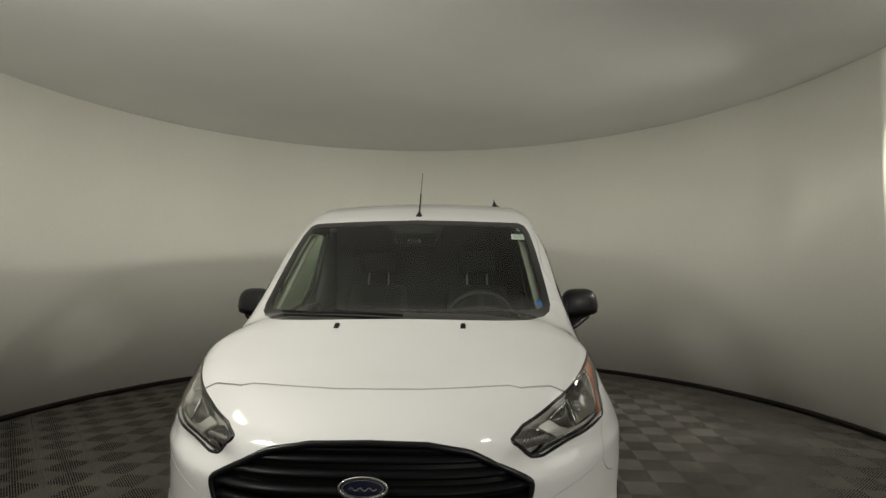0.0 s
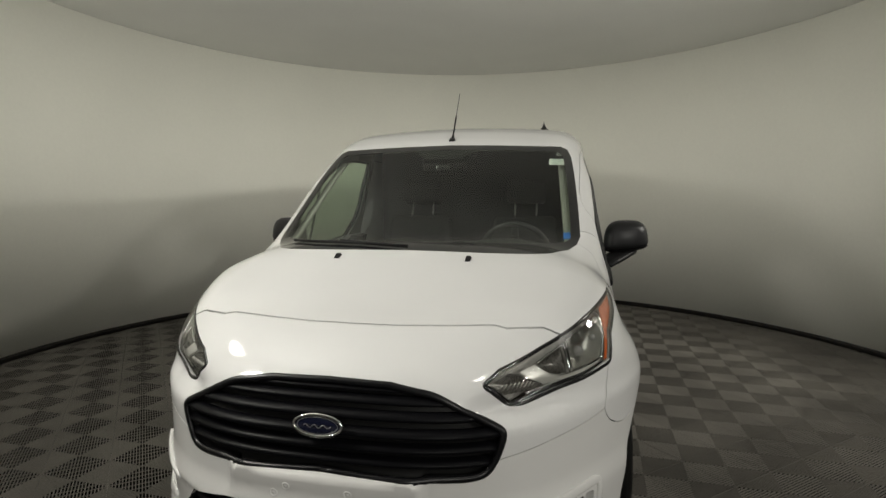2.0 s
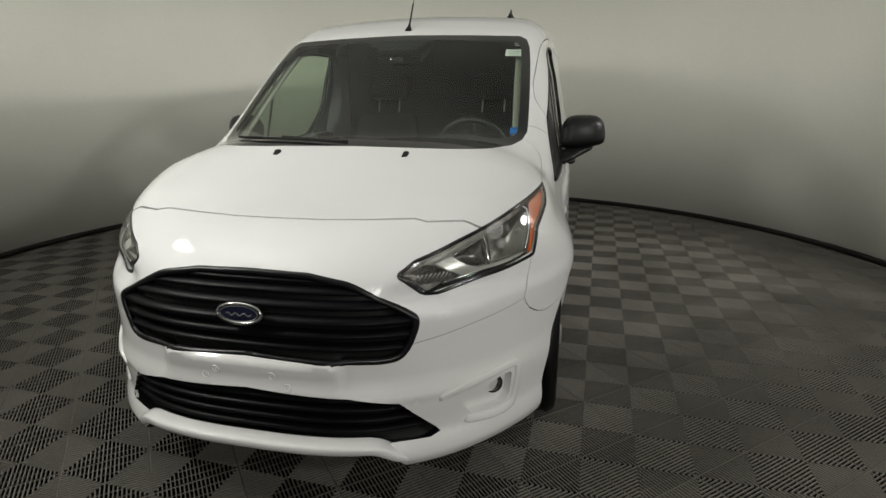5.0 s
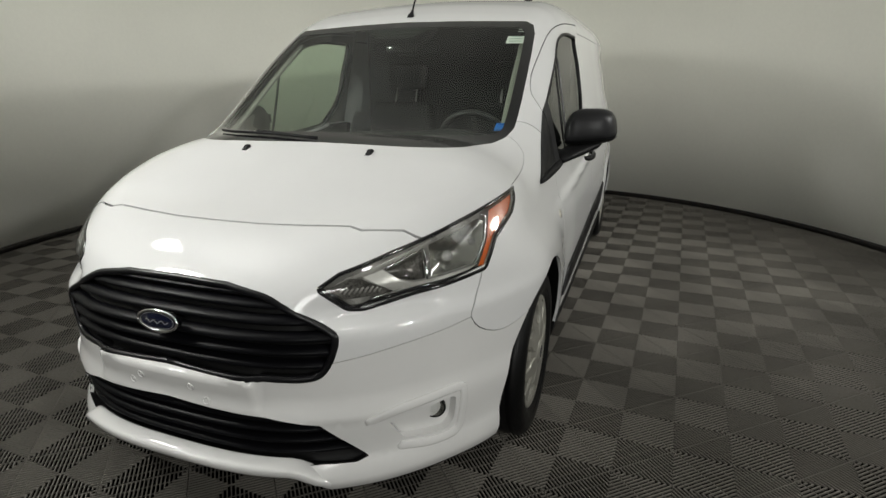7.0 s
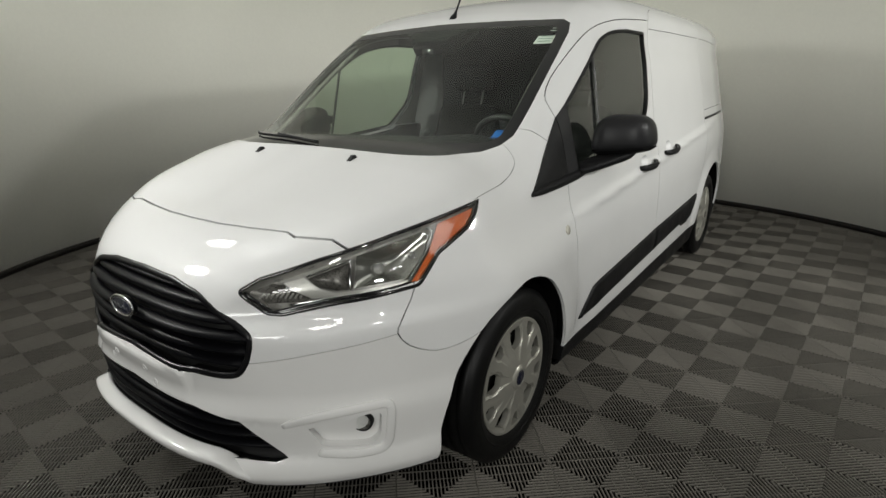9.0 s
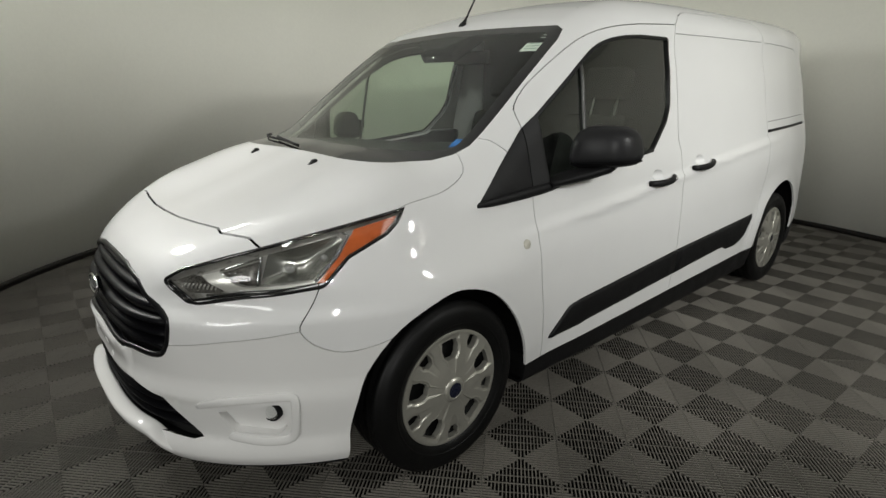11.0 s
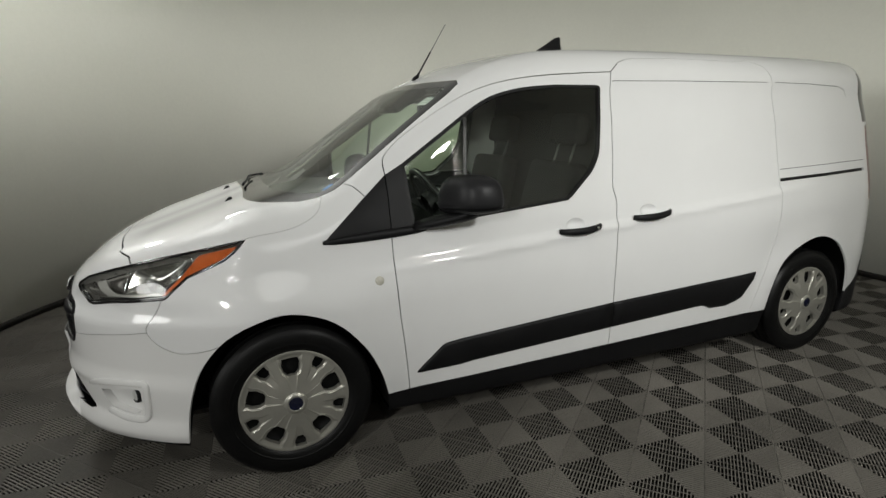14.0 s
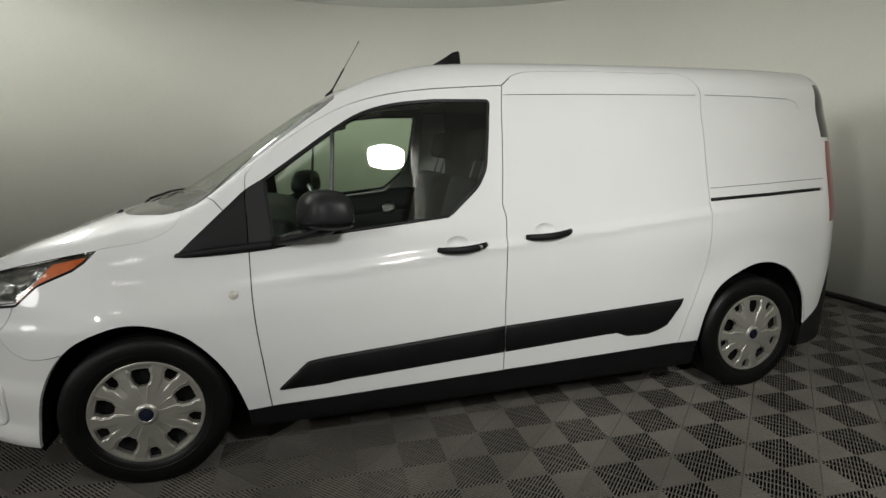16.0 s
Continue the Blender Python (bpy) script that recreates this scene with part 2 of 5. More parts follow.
def fan_data(outline, place, rings=4):
    """A patch inside a 2D outline: place(a, b, r), given arrays, returns the points; r runs from 0 in the middle to 1 at the rim."""
    flat = np.array(outline, float)
    mid, n = flat.mean(0), len(outline)
    spots, radii = [mid[None]], [np.zeros(1)]
    for k in range(1, rings + 1):
        spots.append(mid + (flat - mid) * k / rings)
        radii.append(np.full(n, k / rings))
    spots, radii = np.concatenate(spots), np.concatenate(radii)
    verts = [tuple(p) for p in place(spots[:, 0], spots[:, 1], radii)]
    faces = [(0, 1 + i, 1 + (i + 1) % n) for i in range(n)]
    for k in range(rings - 1):
        b, c = 1 + k * n, 1 + (k + 1) * n
        faces += [(b + i, c + i, c + (i + 1) % n, b + (i + 1) % n) for i in range(n)]
    return verts, faces


def dense(outline, gap):
    """An outline with points at most gap apart."""
    out = []
    for (a, b), (c, d) in zip(outline, outline[1:] + outline[:1]):
        n = max(1, math.ceil(math.hypot(c - a, d - b) / gap))
        out += [(a + (c - a) * k / n, b + (d - b) * k / n) for k in range(n)]
    return out


def mirrored(verts, faces):
    return [(-v[0], v[1], v[2]) for v in verts], [tuple(reversed(f)) for f in faces]


# ---- the booth ----
ROOM_X, ROOM_Y, ROOM_R, ROOM_H = -0.13, 1.58, 3.66, 3.04
WALL_FROM, WALL_TO = 2.3, 248.0


def arc_wall(name, radius, thick, low, high, mat, start, end, steps=150, bevel=0.0):
    bm = bmesh.new()
    rows = []
    for i in range(steps + 1):
        a = radians(start + (end - start) * i / steps)
        c, s = math.cos(a), math.sin(a)
        section = [(radius, low), (radius, high - bevel), (radius + bevel, high), (radius + thick, high), (radius + thick, low)] if bevel else [
            (radius, low), (radius, high), (radius + thick, high), (radius + thick, low)]
        rows.append([bm.verts.new((ROOM_X + r * c, ROOM_Y + r * s, z)) for r, z in section])
        if i:
            n = len(section)
            for k in range(n):
                bm.faces.new((rows[-2][k], rows[-1][k], rows[-1][(k + 1) % n], rows[-2][(k + 1) % n]))
    for row in (rows[0], rows[-1]):
        bm.faces.new(row)
    smooth_by_angle(bm, 30)
    ob = part(name, bm, mat, None)
    return ob


tagged(arc_wall("wall_round", ROOM_R, 0.12, 0.0, ROOM_H, WALL_PAINT, WALL_FROM, WALL_TO),
       "curved off-white painted booth wall behind the van", "wall", kind="structure")
tagged(arc_wall("baseboard", ROOM_R - 0.014, 0.013, 0.0, 0.050, SKIRTING, WALL_FROM, WALL_TO, bevel=0.006),
       "thin black skirting along the curved wall", "baseboard", kind="structure")
bm = bmesh.new()
bmesh.ops.create_cone(bm, cap_ends=True, segments=160, radius1=ROOM_R + 0.12, radius2=ROOM_R + 0.12, depth=0.08)
bmesh.ops.translate(bm, vec=(ROOM_X, ROOM_Y, ROOM_H + 0.044), verts=bm.verts)
tagged(part("ceiling", bm, CEILING_FABRIC, None), "plain grey round booth ceiling", "ceiling", kind="structure")

# the dim hall round the booth's open side
for name, size, at in (("wall_hall_east", (0.2, 24, 6), (11, 1, 3)), ("wall_hall_west", (0.2, 24, 6), (-11, 1, 3)),
                       ("wall_hall_south", (22, 0.2, 6), (0, -11, 3)), ("wall_hall_north", (22, 0.2, 6), (0, 13, 3))):
    tagged(part(name, box_bm(size, at), HALL_WALL, None), "plain dim wall of the hall", "wall", kind="structure")
tagged(part("ceiling_hall", box_bm((22.2, 24.2, 0.2), (0, 1, 6.1)), HALL_WALL, None), "plain dim ceiling of the hall", "ceiling", kind="structure")
tagged(part("ground", box_bm((22.2, 24.2, 0.2), (0, 1, -0.130)), CONCRETE, None), "plain concrete ground under the floor tiles", "ground", kind="structure")

# ---- the van's outer skin as a smooth field (metres; x from its middle, y back from the front axle) ----
def smooth_curve(points):
    """A smooth curve through (s, value) pairs, as a function of arrays."""
    s, v = (np.array(c, float) for c in zip(*points))
    d = np.diff(v) / np.diff(s)
    m = np.r_[d[0], np.where(d[:-1] * d[1:] > 0, 2 * d[:-1] * d[1:] / np.where(d[:-1] + d[1:] == 0, 1, d[:-1] + d[1:]), 0), d[-1]]

    def at(x):
        x = np.clip(x, s[0], s[-1])
        i = np.clip(np.searchsorted(s, x) - 1, 0, len(s) - 2)
        h = s[i + 1] - s[i]
        u = (x - s[i]) / h
        return (2 * u**3 - 3 * u**2 + 1) * v[i] + (u**3 - 2 * u**2 + u) * h * m[i] + (3 * u**2 - 2 * u**3) * v[i + 1] + (u**3 - u**2) * h * m[i + 1]

    return at


def step(x, a, b):
    u = np.clip((x - a) / (b - a), 0, 1)
    return u * u * (3 - 2 * u)


def smax(a, b, k):
    """The larger of two fields, rounded over about k metres where they meet."""
    h = np.maximum(k - np.abs(a - b), 0) / k
    return np.maximum(a, b) + h * h * k * 0.25


side_width = smooth_curve([(0.1, 0.8482), (0.17, 0.882), (0.22, 0.8982), (0.28, 0.9054), (0.36, 0.9124), (0.58, 0.9255), (0.72, 0.9229), (0.86, 0.9119), (0.98, 0.8973), (1.087, 0.8723), (1.267, 0.8286), (1.42, 0.7989), (1.582, 0.7637), (1.65, 0.7622), (1.724, 0.7462), (1.8, 0.7152), (2.0, 0.618)])
taper_high = smooth_curve([(-1.0, -0.2494), (-0.6, -0.1722), (-0.4, -0.116), (-0.13, -0.068), (0.165, -0.056), (0.45, -0.0371), (0.8, -0.0158), (1.6, -0.0014), (2.3, 0.0091), (2.7, 0.016), (3.1, 0.0107), (3.5, -0.0173), (4.0, -0.0625)])
taper_low = smooth_curve([(-1.0, -0.0976), (-0.6, -0.0551), (-0.35, -0.0138), (-0.1, 0.0009), (0.2, -0.0044), (0.45, -0.0104), (0.8, -0.0051), (1.6, -0.006), (2.3, -0.0069), (2.7, -0.0092), (3.1, -0.013), (3.5, -0.025), (4.0, -0.0591)])
top_line = smooth_curve([(-1.05, 0.5028), (-0.93, 0.6669), (-0.87, 0.7548), (-0.82, 0.8096), (-0.75, 0.8591), (-0.66, 0.9086), (-0.51, 0.9573), (-0.33, 1.0195), (-0.17, 1.0771), (-0.05, 1.1205), (0.03, 1.1412), (0.2, 1.2337), (0.4, 1.3645), (0.6, 1.4967), (0.8, 1.6207), (0.9, 1.6729), (1.05, 1.7292), (1.3, 1.7793), (1.6, 1.7944), (2.2, 1.8037), (3.0, 1.8055), (3.6, 1.7929), (4.0, 1.7628)])
top_fall = smooth_curve([(-1.0, 0.1031), (-0.6, 0.1032), (-0.2, 0.117), (0.0, 0.1805), (0.2, 0.2064), (0.5, 0.1467), (0.85, 0.0959), (1.3, 0.0772), (4.0, 0.0731)])
nose_line = smooth_curve([(0.1, 0.0994), (0.17, 0.025), (0.205, -0.0211), (0.24, -0.0407), (0.27, -0.0331), (0.31, -0.0185), (0.42, -0.0299), (0.5, -0.0119), (0.6, -0.0141), (0.68, -0.0199), (0.73, 0.0102), (0.79, 0.0303), (0.9, 0.108), (1.1, 0.2967)])


def body_field(x, y, z):
    x = np.abs(x)
    high = step(z, 0.68, 0.95)
    width = side_width(z) + high * taper_high(y) + (1 - high) * taper_low(y)
    # the crease along the doors and the flared wheel arches
    width = width - 0.010 * step(z, 0.82 + 0.088 * (y - 0.5), 0.865 + 0.088 * (y - 0.5)) * step(y, 0.1, 0.7) * (1 - step(z, 1.05, 1.3)) * (1 - step(y, 2.6, 3.2))
    width = width + 0.007 * np.exp(-(((z - 0.836 - 0.083 * (y - 0.517)) / 0.024) ** 2)) * step(y, 0.25, 0.9) * (1 - step(y, 2.5, 3.1))
    for hub in (0.0, 3.062):
        r = np.hypot(y - hub, z - 0.315)
        width = width + 0.014 * (1 - step(r, 0.40, 0.56)) * step(z, 0.2, 0.4)
    side = (x - width) * 0.97
    drop = top_fall(y) * x**2
    shoulder = 0.032 * step(x, 0.08, 0.60) * (1 - step(x, 0.62, 0.86)) * step(y, -0.76, -0.45) * (1 - step(y, -0.02, 0.24))
    top = (z - (top_line(y) - drop + shoulder)) * 0.85
    rise = 2.47 * x**2
    shelf = 0.03 * np.exp(-(((z - 0.735) / 0.04) ** 2)) * step(x, 0.38, 0.5) * (1 - step(x, 0.62, 0.75))
    plate = (0.004 + 0.014 * step(z, 0.45, 0.55)) * (1 - step(x, 0.272, 0.300)) * step(z, 0.44, 0.46) * (1 - step(z, 0.545, 0.565))
    under_cut = 0.006 * (1 - step(z, 0.415, 0.436)) * step(z, 0.26, 0.31) * step(x, 0.40, 0.47) * (1 - step(x, 0.64, 0.70))
    nose = (nose_line(z) + shelf - plate + under_cut - 0.875 + 0.823 * x**3 - y) / np.sqrt(1 + rise**2)
    tail = (y - 3.814 + 0.313 * x**4 + 0.202 * np.maximum(z - 0.9, 0) ** 2) * 0.9
    under = 0.175 + 0.05 * step(y, 3.3, 3.8) - z
    edge = 0.092 + 0.060 * step(y, -0.1, 0.5) + -0.025 * step(y, 1.0, 1.7)
    f = smax(side, top, edge)
    f = smax(f, nose, 0.07)
    f = smax(f, tail, 0.12)
    return smax(f, under, 0.03)


def body_slope(p, h=1e-3):
    g = np.empty_like(p)
    for n in range(3):
        d = np.zeros(3)
        d[n] = h
        g[:, n] = body_field(*(p + d).T) - body_field(*(p - d).T)
    return g / (2 * h)


def onto_body(p, rounds=4):
    """Points moved onto the skin, and its normals there."""
    p = np.array(p, float)
    for _ in range(rounds):
        g = body_slope(p)
        p -= g * (body_field(*p.T) / np.maximum((g * g).sum(1), 1e-6))[:, None]
    g = body_slope(p)
    return p, g / np.linalg.norm(g, axis=1)[:, None]


def skin_mesh(h):
    """Half the skin (x >= 0) as points and quads, by surface nets on a grid of step h."""
    xs, ys, zs = np.arange(-0.5, 0.98 / h) * h, np.arange(-1.0, 4.0, h), np.arange(0.1, 1.9, h)
    v = body_field(*np.meshgrid(xs, ys, zs, indexing="ij"))
    inside = v < 0
    corner = [(a, b, c) for a in (0, 1) for b in (0, 1) for c in (0, 1)]
    n = [s - 1 for s in v.shape]

    def sub(arr, o):
        return arr[o[0]:o[0] + n[0], o[1]:o[1] + n[1], o[2]:o[2] + n[2]]

    count = sum(sub(inside, o).astype(int) for o in corner)
    live = (count > 0) & (count < 8)
    index = np.full(live.shape, -1)
    index[live] = np.arange(live.sum())
    total, weight = np.zeros((live.sum(), 3)), np.zeros(live.sum())
    for a in corner:
        for k in range(3):
            if a[k]:
                continue
            b = tuple(1 if m == k else a[m] for m in range(3))
            va, vb = sub(v, a)[live], sub(v, b)[live]
            cross = (va < 0) != (vb < 0)
            u = np.where(cross, va / np.where(va == vb, 1, va - vb), 0)
            p = np.tile(np.array(a, float), (len(va), 1))
            p[:, k] += u
            total[cross] += p[cross]
            weight[cross] += 1
    cells = np.argwhere(live)
    points = np.array([xs[0], ys[0], zs[0]]) + (cells + total / weight[:, None]) * h
    quads = []
    for k in range(3):
        i, j = (k + 1) % 3, (k + 2) % 3
        one = np.roll(inside, -1, axis=k)
        flip = inside != one
        sl = [slice(1, -1)] * 3
        sl[k] = slice(0, -1)
        mask = np.zeros_like(flip)
        mask[tuple(sl)] = flip[tuple(sl)]
        e = np.argwhere(mask)
        di, dj = np.eye(3, dtype=int)[i], np.eye(3, dtype=int)[j]
        q = np.stack([index[tuple(c.T)] for c in (e - di - dj, e - dj, e, e - di)], 1)
        ahead = inside[tuple(e.T)]
        quads.append(np.where(ahead[:, None], q, q[:, ::-1]))
    quads = np.concatenate(quads)
    quads = quads[(quads >= 0).all(1)]
    points, normals = onto_body(points)
    points[cells[:, 0] == 0, 0] = 0
    return points, quads

# ---- cutting the skin into panels ----
SIDE = (Vector((0, 1, 0)), Vector((0, 0, 1)))
FRONT = (Vector((1, 0, 0)), Vector((0, 0, 1)))
CORNER = (Vector((1, 1, 0)).normalized(), Vector((0, 0, 1)))


def hit_body(starts, way, reach=2.5):
    """Where rays from the starts first meet the skin."""
    starts, way = np.atleast_2d(np.array(starts, float)), np.array(way, float)
    s = np.arange(0, reach, 0.01)
    f = body_field(*[(starts[:, None, n] + s[None] * way[n]) for n in range(3)])
    first = np.argmax(f < 0, 1)
    a, b = s[np.maximum(first - 1, 0)], s[first]
    for _ in range(18):
        m = (a + b) / 2
        inside = body_field(*(starts + m[:, None] * way).T) < 0
        a, b = np.where(inside, a, m), np.where(inside, m, b)
    return starts + a[:, None] * way


def at_side(pairs, proud=0.0):
    p = hit_body([(1.3, y, z) for y, z in pairs], (-1, 0, 0))
    return p + proud * onto_body(p)[1]


def at_front(pairs, proud=0.0):
    p = hit_body([(x, -1.4, z) for x, z in pairs], (0, 1, 0), 4.0)
    return p + proud * onto_body(p)[1]


def at_top(pairs, proud=0.0):
    p = hit_body([(x, y, 2.1) for x, y in pairs], (0, 0, -1))
    return p + proud * onto_body(p)[1]


def at_corner(pairs, proud=0.0):
    r = math.sqrt(0.5)
    p = hit_body([((u + 1.5) * r, (u - 1.5) * r, z) for u, z in pairs], (-r, r, 0), 3.0)
    return p + proud * onto_body(p)[1]


skin_points, skin_quads = skin_mesh(0.022)
skin = bmesh.new()
tag = skin.faces.layers.int.new("panel")
made = [skin.verts.new(p) for p in skin_points]
for q in skin_quads:
    if len(set(q)) == 4:
        skin.faces.new([made[i] for i in q])
for v in [v for v in skin.verts if not v.link_faces]:
    skin.verts.remove(v)
bmesh.ops.bisect_plane(skin, geom=skin.verts[:] + skin.edges[:] + skin.faces[:], plane_co=(0, 0, 0.207), plane_no=(0, 0, 1), dist=1e-5)
for f in skin.faces:
    f.normal_update()
    c = f.calc_center_median()
    if c.z < 0.207 or (f.normal.z < -0.6 and c.z < 0.25 and c.y > -0.4):
        f[tag] = 99


def split(faces, planes):
    """Cuts the faces along planes (point, outward normal) and returns those inside all of them."""
    for co, no in planes:
        geom = set(faces)
        for f in faces:
            geom.update(f.edges)
            geom.update(f.verts)
        made = bmesh.ops.bisect_plane(skin, geom=list(geom), plane_co=co, plane_no=no, dist=1e-5)["geom"]
        faces = [f for f in made if isinstance(f, bmesh.types.BMFace) and (f.calc_center_median() - co).dot(no) < 0]
    return faces


def cut_region(outline, axes, low, high, number, within=(0,), inset=None):
    """Marks the faces inside a convex outline (counter-clockwise in the axes), in the box low to high, with a number. inset: how far each edge moves in."""
    a, b = axes
    us, ws = zip(*outline)
    faces = []
    for f in skin.faces:
        if f[tag] in within:
            c = f.calc_center_median()
            if all(low[n] <= c[n] <= high[n] for n in range(3)) and min(us) - 0.04 < c.dot(a) < max(us) + 0.04 and min(ws) - 0.04 < c.dot(b) < max(ws) + 0.04:
                faces.append(f)
    planes = []
    for (u0, w0), (u1, w1), k in zip(outline, outline[1:] + outline[:1], inset or [0.0] * len(outline)):
        out = (a * (w1 - w0) - b * (u1 - u0)).normalized()
        planes.append((a * u0 + b * w0 - out * k, out))
    for f in split(faces, planes):
        f[tag] = number


def cut_seam(points, width=0.005, within=(0,)):
    """Takes a narrow gap along a line on the skin out of the panels."""
    points, normals = onto_body(points)
    for p, q, n, m in zip(points, points[1:], normals, normals[1:]):
        p, q, n = Vector(p), Vector(q), (Vector(n) + Vector(m)).normalized()
        along = (q - p).normalized()
        side, mid = n.cross(along).normalized(), (p + q) / 2
        reach = (q - p).length / 2 + 0.05
        faces = [f for f in skin.faces if f[tag] in within and (f.calc_center_median() - mid).length < reach]
        for f in split(faces, [(p - along * width / 2, -along), (q + along * width / 2, along), (mid + side * width / 2, side), (mid - side * width / 2, -side)]):
            f[tag] = 50


def curved(points, n=4):
    """A smooth line through points."""
    out = []
    for i in range(len(points) - 1):
        a, b, c, d = (np.array(points[min(max(i + k, 0), len(points) - 1)]) for k in (-1, 0, 1, 2))
        for k in range(n):
            t = k / n
            out.append(tuple(float(v) for v in 0.5 * (2 * b + (c - a) * t + (2 * a - 5 * b + 4 * c - d) * t**2 + (3 * b - a - 3 * c + d) * t**3)))
    return out + [tuple(points[-1])]


def eased(outline, corners, reach=0.02):
    """An outline with the named corners rounded off."""
    out, n = [], len(outline)
    for i, p in enumerate(outline):
        if i not in corners:
            out.append(p)
            continue
        p, a, b = np.array(p), np.array(outline[i - 1]), np.array(outline[(i + 1) % n])
        a, b = p + (a - p) * min(0.45, reach / np.linalg.norm(a - p)), p + (b - p) * min(0.45, reach / np.linalg.norm(b - p))
        for t in (0, 0.25, 0.5, 0.75, 1):
            out.append(tuple(float(v) for v in (1 - t) ** 2 * a + 2 * t * (1 - t) * p + t**2 * b))
    return out


WINDOW = [(0.53, 0.985), (1.307, 1.059), (1.452, 1.187), (1.495, 1.267), (1.532, 1.585), *curved([(1.271, 1.583), (1.091, 1.566), (0.94, 1.527), (0.814, 1.459), (0.66, 1.354), (0.506, 1.247)], 3)]
WINDOW = eased(WINDOW, (1, 2, 3, 4), 0.03)
WINDOW_IN = [0.013] * len(WINDOW)
PATCH = eased([(0.151, 0.948), (0.53, 0.987), (0.506, 1.247), (0.434, 1.204)], (0,), 0.012)
ARCH_FRONT = [(-0.405, 0.1), (0.40, 0.1)] + curved([(0.388, 0.28), (0.352, 0.40), (0.283, 0.53), (0.17, 0.648), (0.03, 0.704), (-0.09, 0.70), (-0.235, 0.632), (-0.34, 0.50), (-0.39, 0.34), (-0.404, 0.20)])
ARCH_REAR = [(2.67, 0.1), (3.44, 0.1)] + curved([(3.425, 0.334), (3.385, 0.50), (3.32, 0.61), (3.235, 0.692), (3.09, 0.738), (2.94, 0.715), (2.77, 0.62), (2.695, 0.46), (2.67, 0.25)])
SCREEN = [(0.0, 1.104), (0.60, 1.097), (0.665, 1.101), (0.70, 1.118), (0.716, 1.148), (0.714, 1.20), (0.711, 1.25), (0.702, 1.35), (0.691, 1.45), (0.676, 1.54), (0.656, 1.585), (0.62, 1.604), (0.342, 1.613), (0.0, 1.62)]
SCREEN_IN = [0.030, 0.030, 0.032, 0.036, 0.040, 0.040, 0.040, 0.040, 0.040, 0.040, 0.036, 0.030, 0.030, 0.0]
GRILLE = eased([(0.0, 0.564), (0.41, 0.553), (0.455, 0.562), (0.481, 0.605), (0.500, 0.666), (0.492, 0.688), (0.31, 0.775), (0.18, 0.795), (0.0, 0.799)], (1, 2, 3, 4, 5, 6), 0.03)
INTAKE = [(0.0, 0.306), (0.53, 0.288), (0.555, 0.298), (0.448, 0.422), (0.31, 0.446), (0.0, 0.462)]
CHIN = [(0.0, 0.10), (0.470, 0.10), (0.462, 0.21), (0.452, 0.228), (0.42, 0.262), (0.40, 0.266), (0.2, 0.272), (0.0, 0.274)]
LAMP_FRONT = eased([(-0.236, 0.794), (-0.165, 0.733), (-0.12, 0.730), (0.035, 0.758), (0.262, 0.788), (0.325, 0.862), (0.325, 0.951), (0.204, 0.925), (-0.02, 0.871), (-0.175, 0.827)], (0, 1, 2, 4), 0.012)
LAMP_TAIL = [(0.324, 0.861), (0.43, 0.917), (0.456, 0.945), (0.475, 0.983), (0.324, 0.951)]
LAMP = LAMP_FRONT[:-4] + LAMP_TAIL[1:4] + LAMP_FRONT[-3:]
FOG = eased([(-0.075, 0.395), (-0.035, 0.328), (0.105, 0.316), (0.132, 0.34), (0.138, 0.422), (0.10, 0.424)], (1, 2, 3, 4), 0.015)
CUP_FRONT = [(1.33 + 0.052 * math.cos(a * math.pi / 8), 0.944 + 0.03 * math.sin(a * math.pi / 8)) for a in range(16)]
CUP_REAR = [(1.765 + 0.052 * math.cos(a * math.pi / 8), 0.982 + 0.03 * math.sin(a * math.pi / 8)) for a in range(16)]

SIDE_LOW, SIDE_HIGH = (0.5, -0.6, 0.0), (1.1, 3.7, 1.75)
cut_region(ARCH_FRONT, SIDE, SIDE_LOW, SIDE_HIGH, 60, (0, 99))
cut_region(ARCH_REAR, SIDE, SIDE_LOW, SIDE_HIGH, 60, (0, 99))
cut_region(WINDOW, SIDE, SIDE_LOW, SIDE_HIGH, 1)
cut_region(WINDOW, SIDE, SIDE_LOW, SIDE_HIGH, 2, (1,), WINDOW_IN)
cut_region(PATCH, SIDE, SIDE_LOW, SIDE_HIGH, 3)
cut_region(SCREEN, FRONT, (-0.1, -0.25, 1.0), (0.9, 1.1, 1.7), 4)
cut_region(SCREEN, FRONT, (-0.1, -0.25, 1.0), (0.9, 1.1, 1.7), 5, (4,), SCREEN_IN)
cut_region(GRILLE, FRONT, (-0.1, -1.0, 0.4), (0.7, -0.6, 0.95), 6)
cut_region(INTAKE, FRONT, (-0.1, -1.0, 0.2), (0.7, -0.6, 0.6), 7)
cut_region(CHIN, FRONT, (-0.1, -1.0, 0.1), (0.7, -0.6, 0.4), 14, (0, 99))
cut_region(LAMP_FRONT, CORNER, (0.3, -0.9, 0.6), (1.0, 0.05, 1.1), 8)
cut_region(LAMP_TAIL, CORNER, (0.3, -0.9, 0.6), (1.0, 0.05, 1.1), 8)
cut_region(FOG, CORNER, (0.3, -0.9, 0.2), (1.0, -0.3, 0.6), 9)
cut_region(CUP_FRONT, SIDE, SIDE_LOW, SIDE_HIGH, 10)
cut_region(CUP_REAR, SIDE, SIDE_LOW, SIDE_HIGH, 11)
cut_region([(3.555, 0.93), (3.95, 0.93), (3.95, 1.38), (3.565, 1.38)], SIDE, (0.66, 3.4, 0.8), (1.0, 4.0, 1.5), 12)
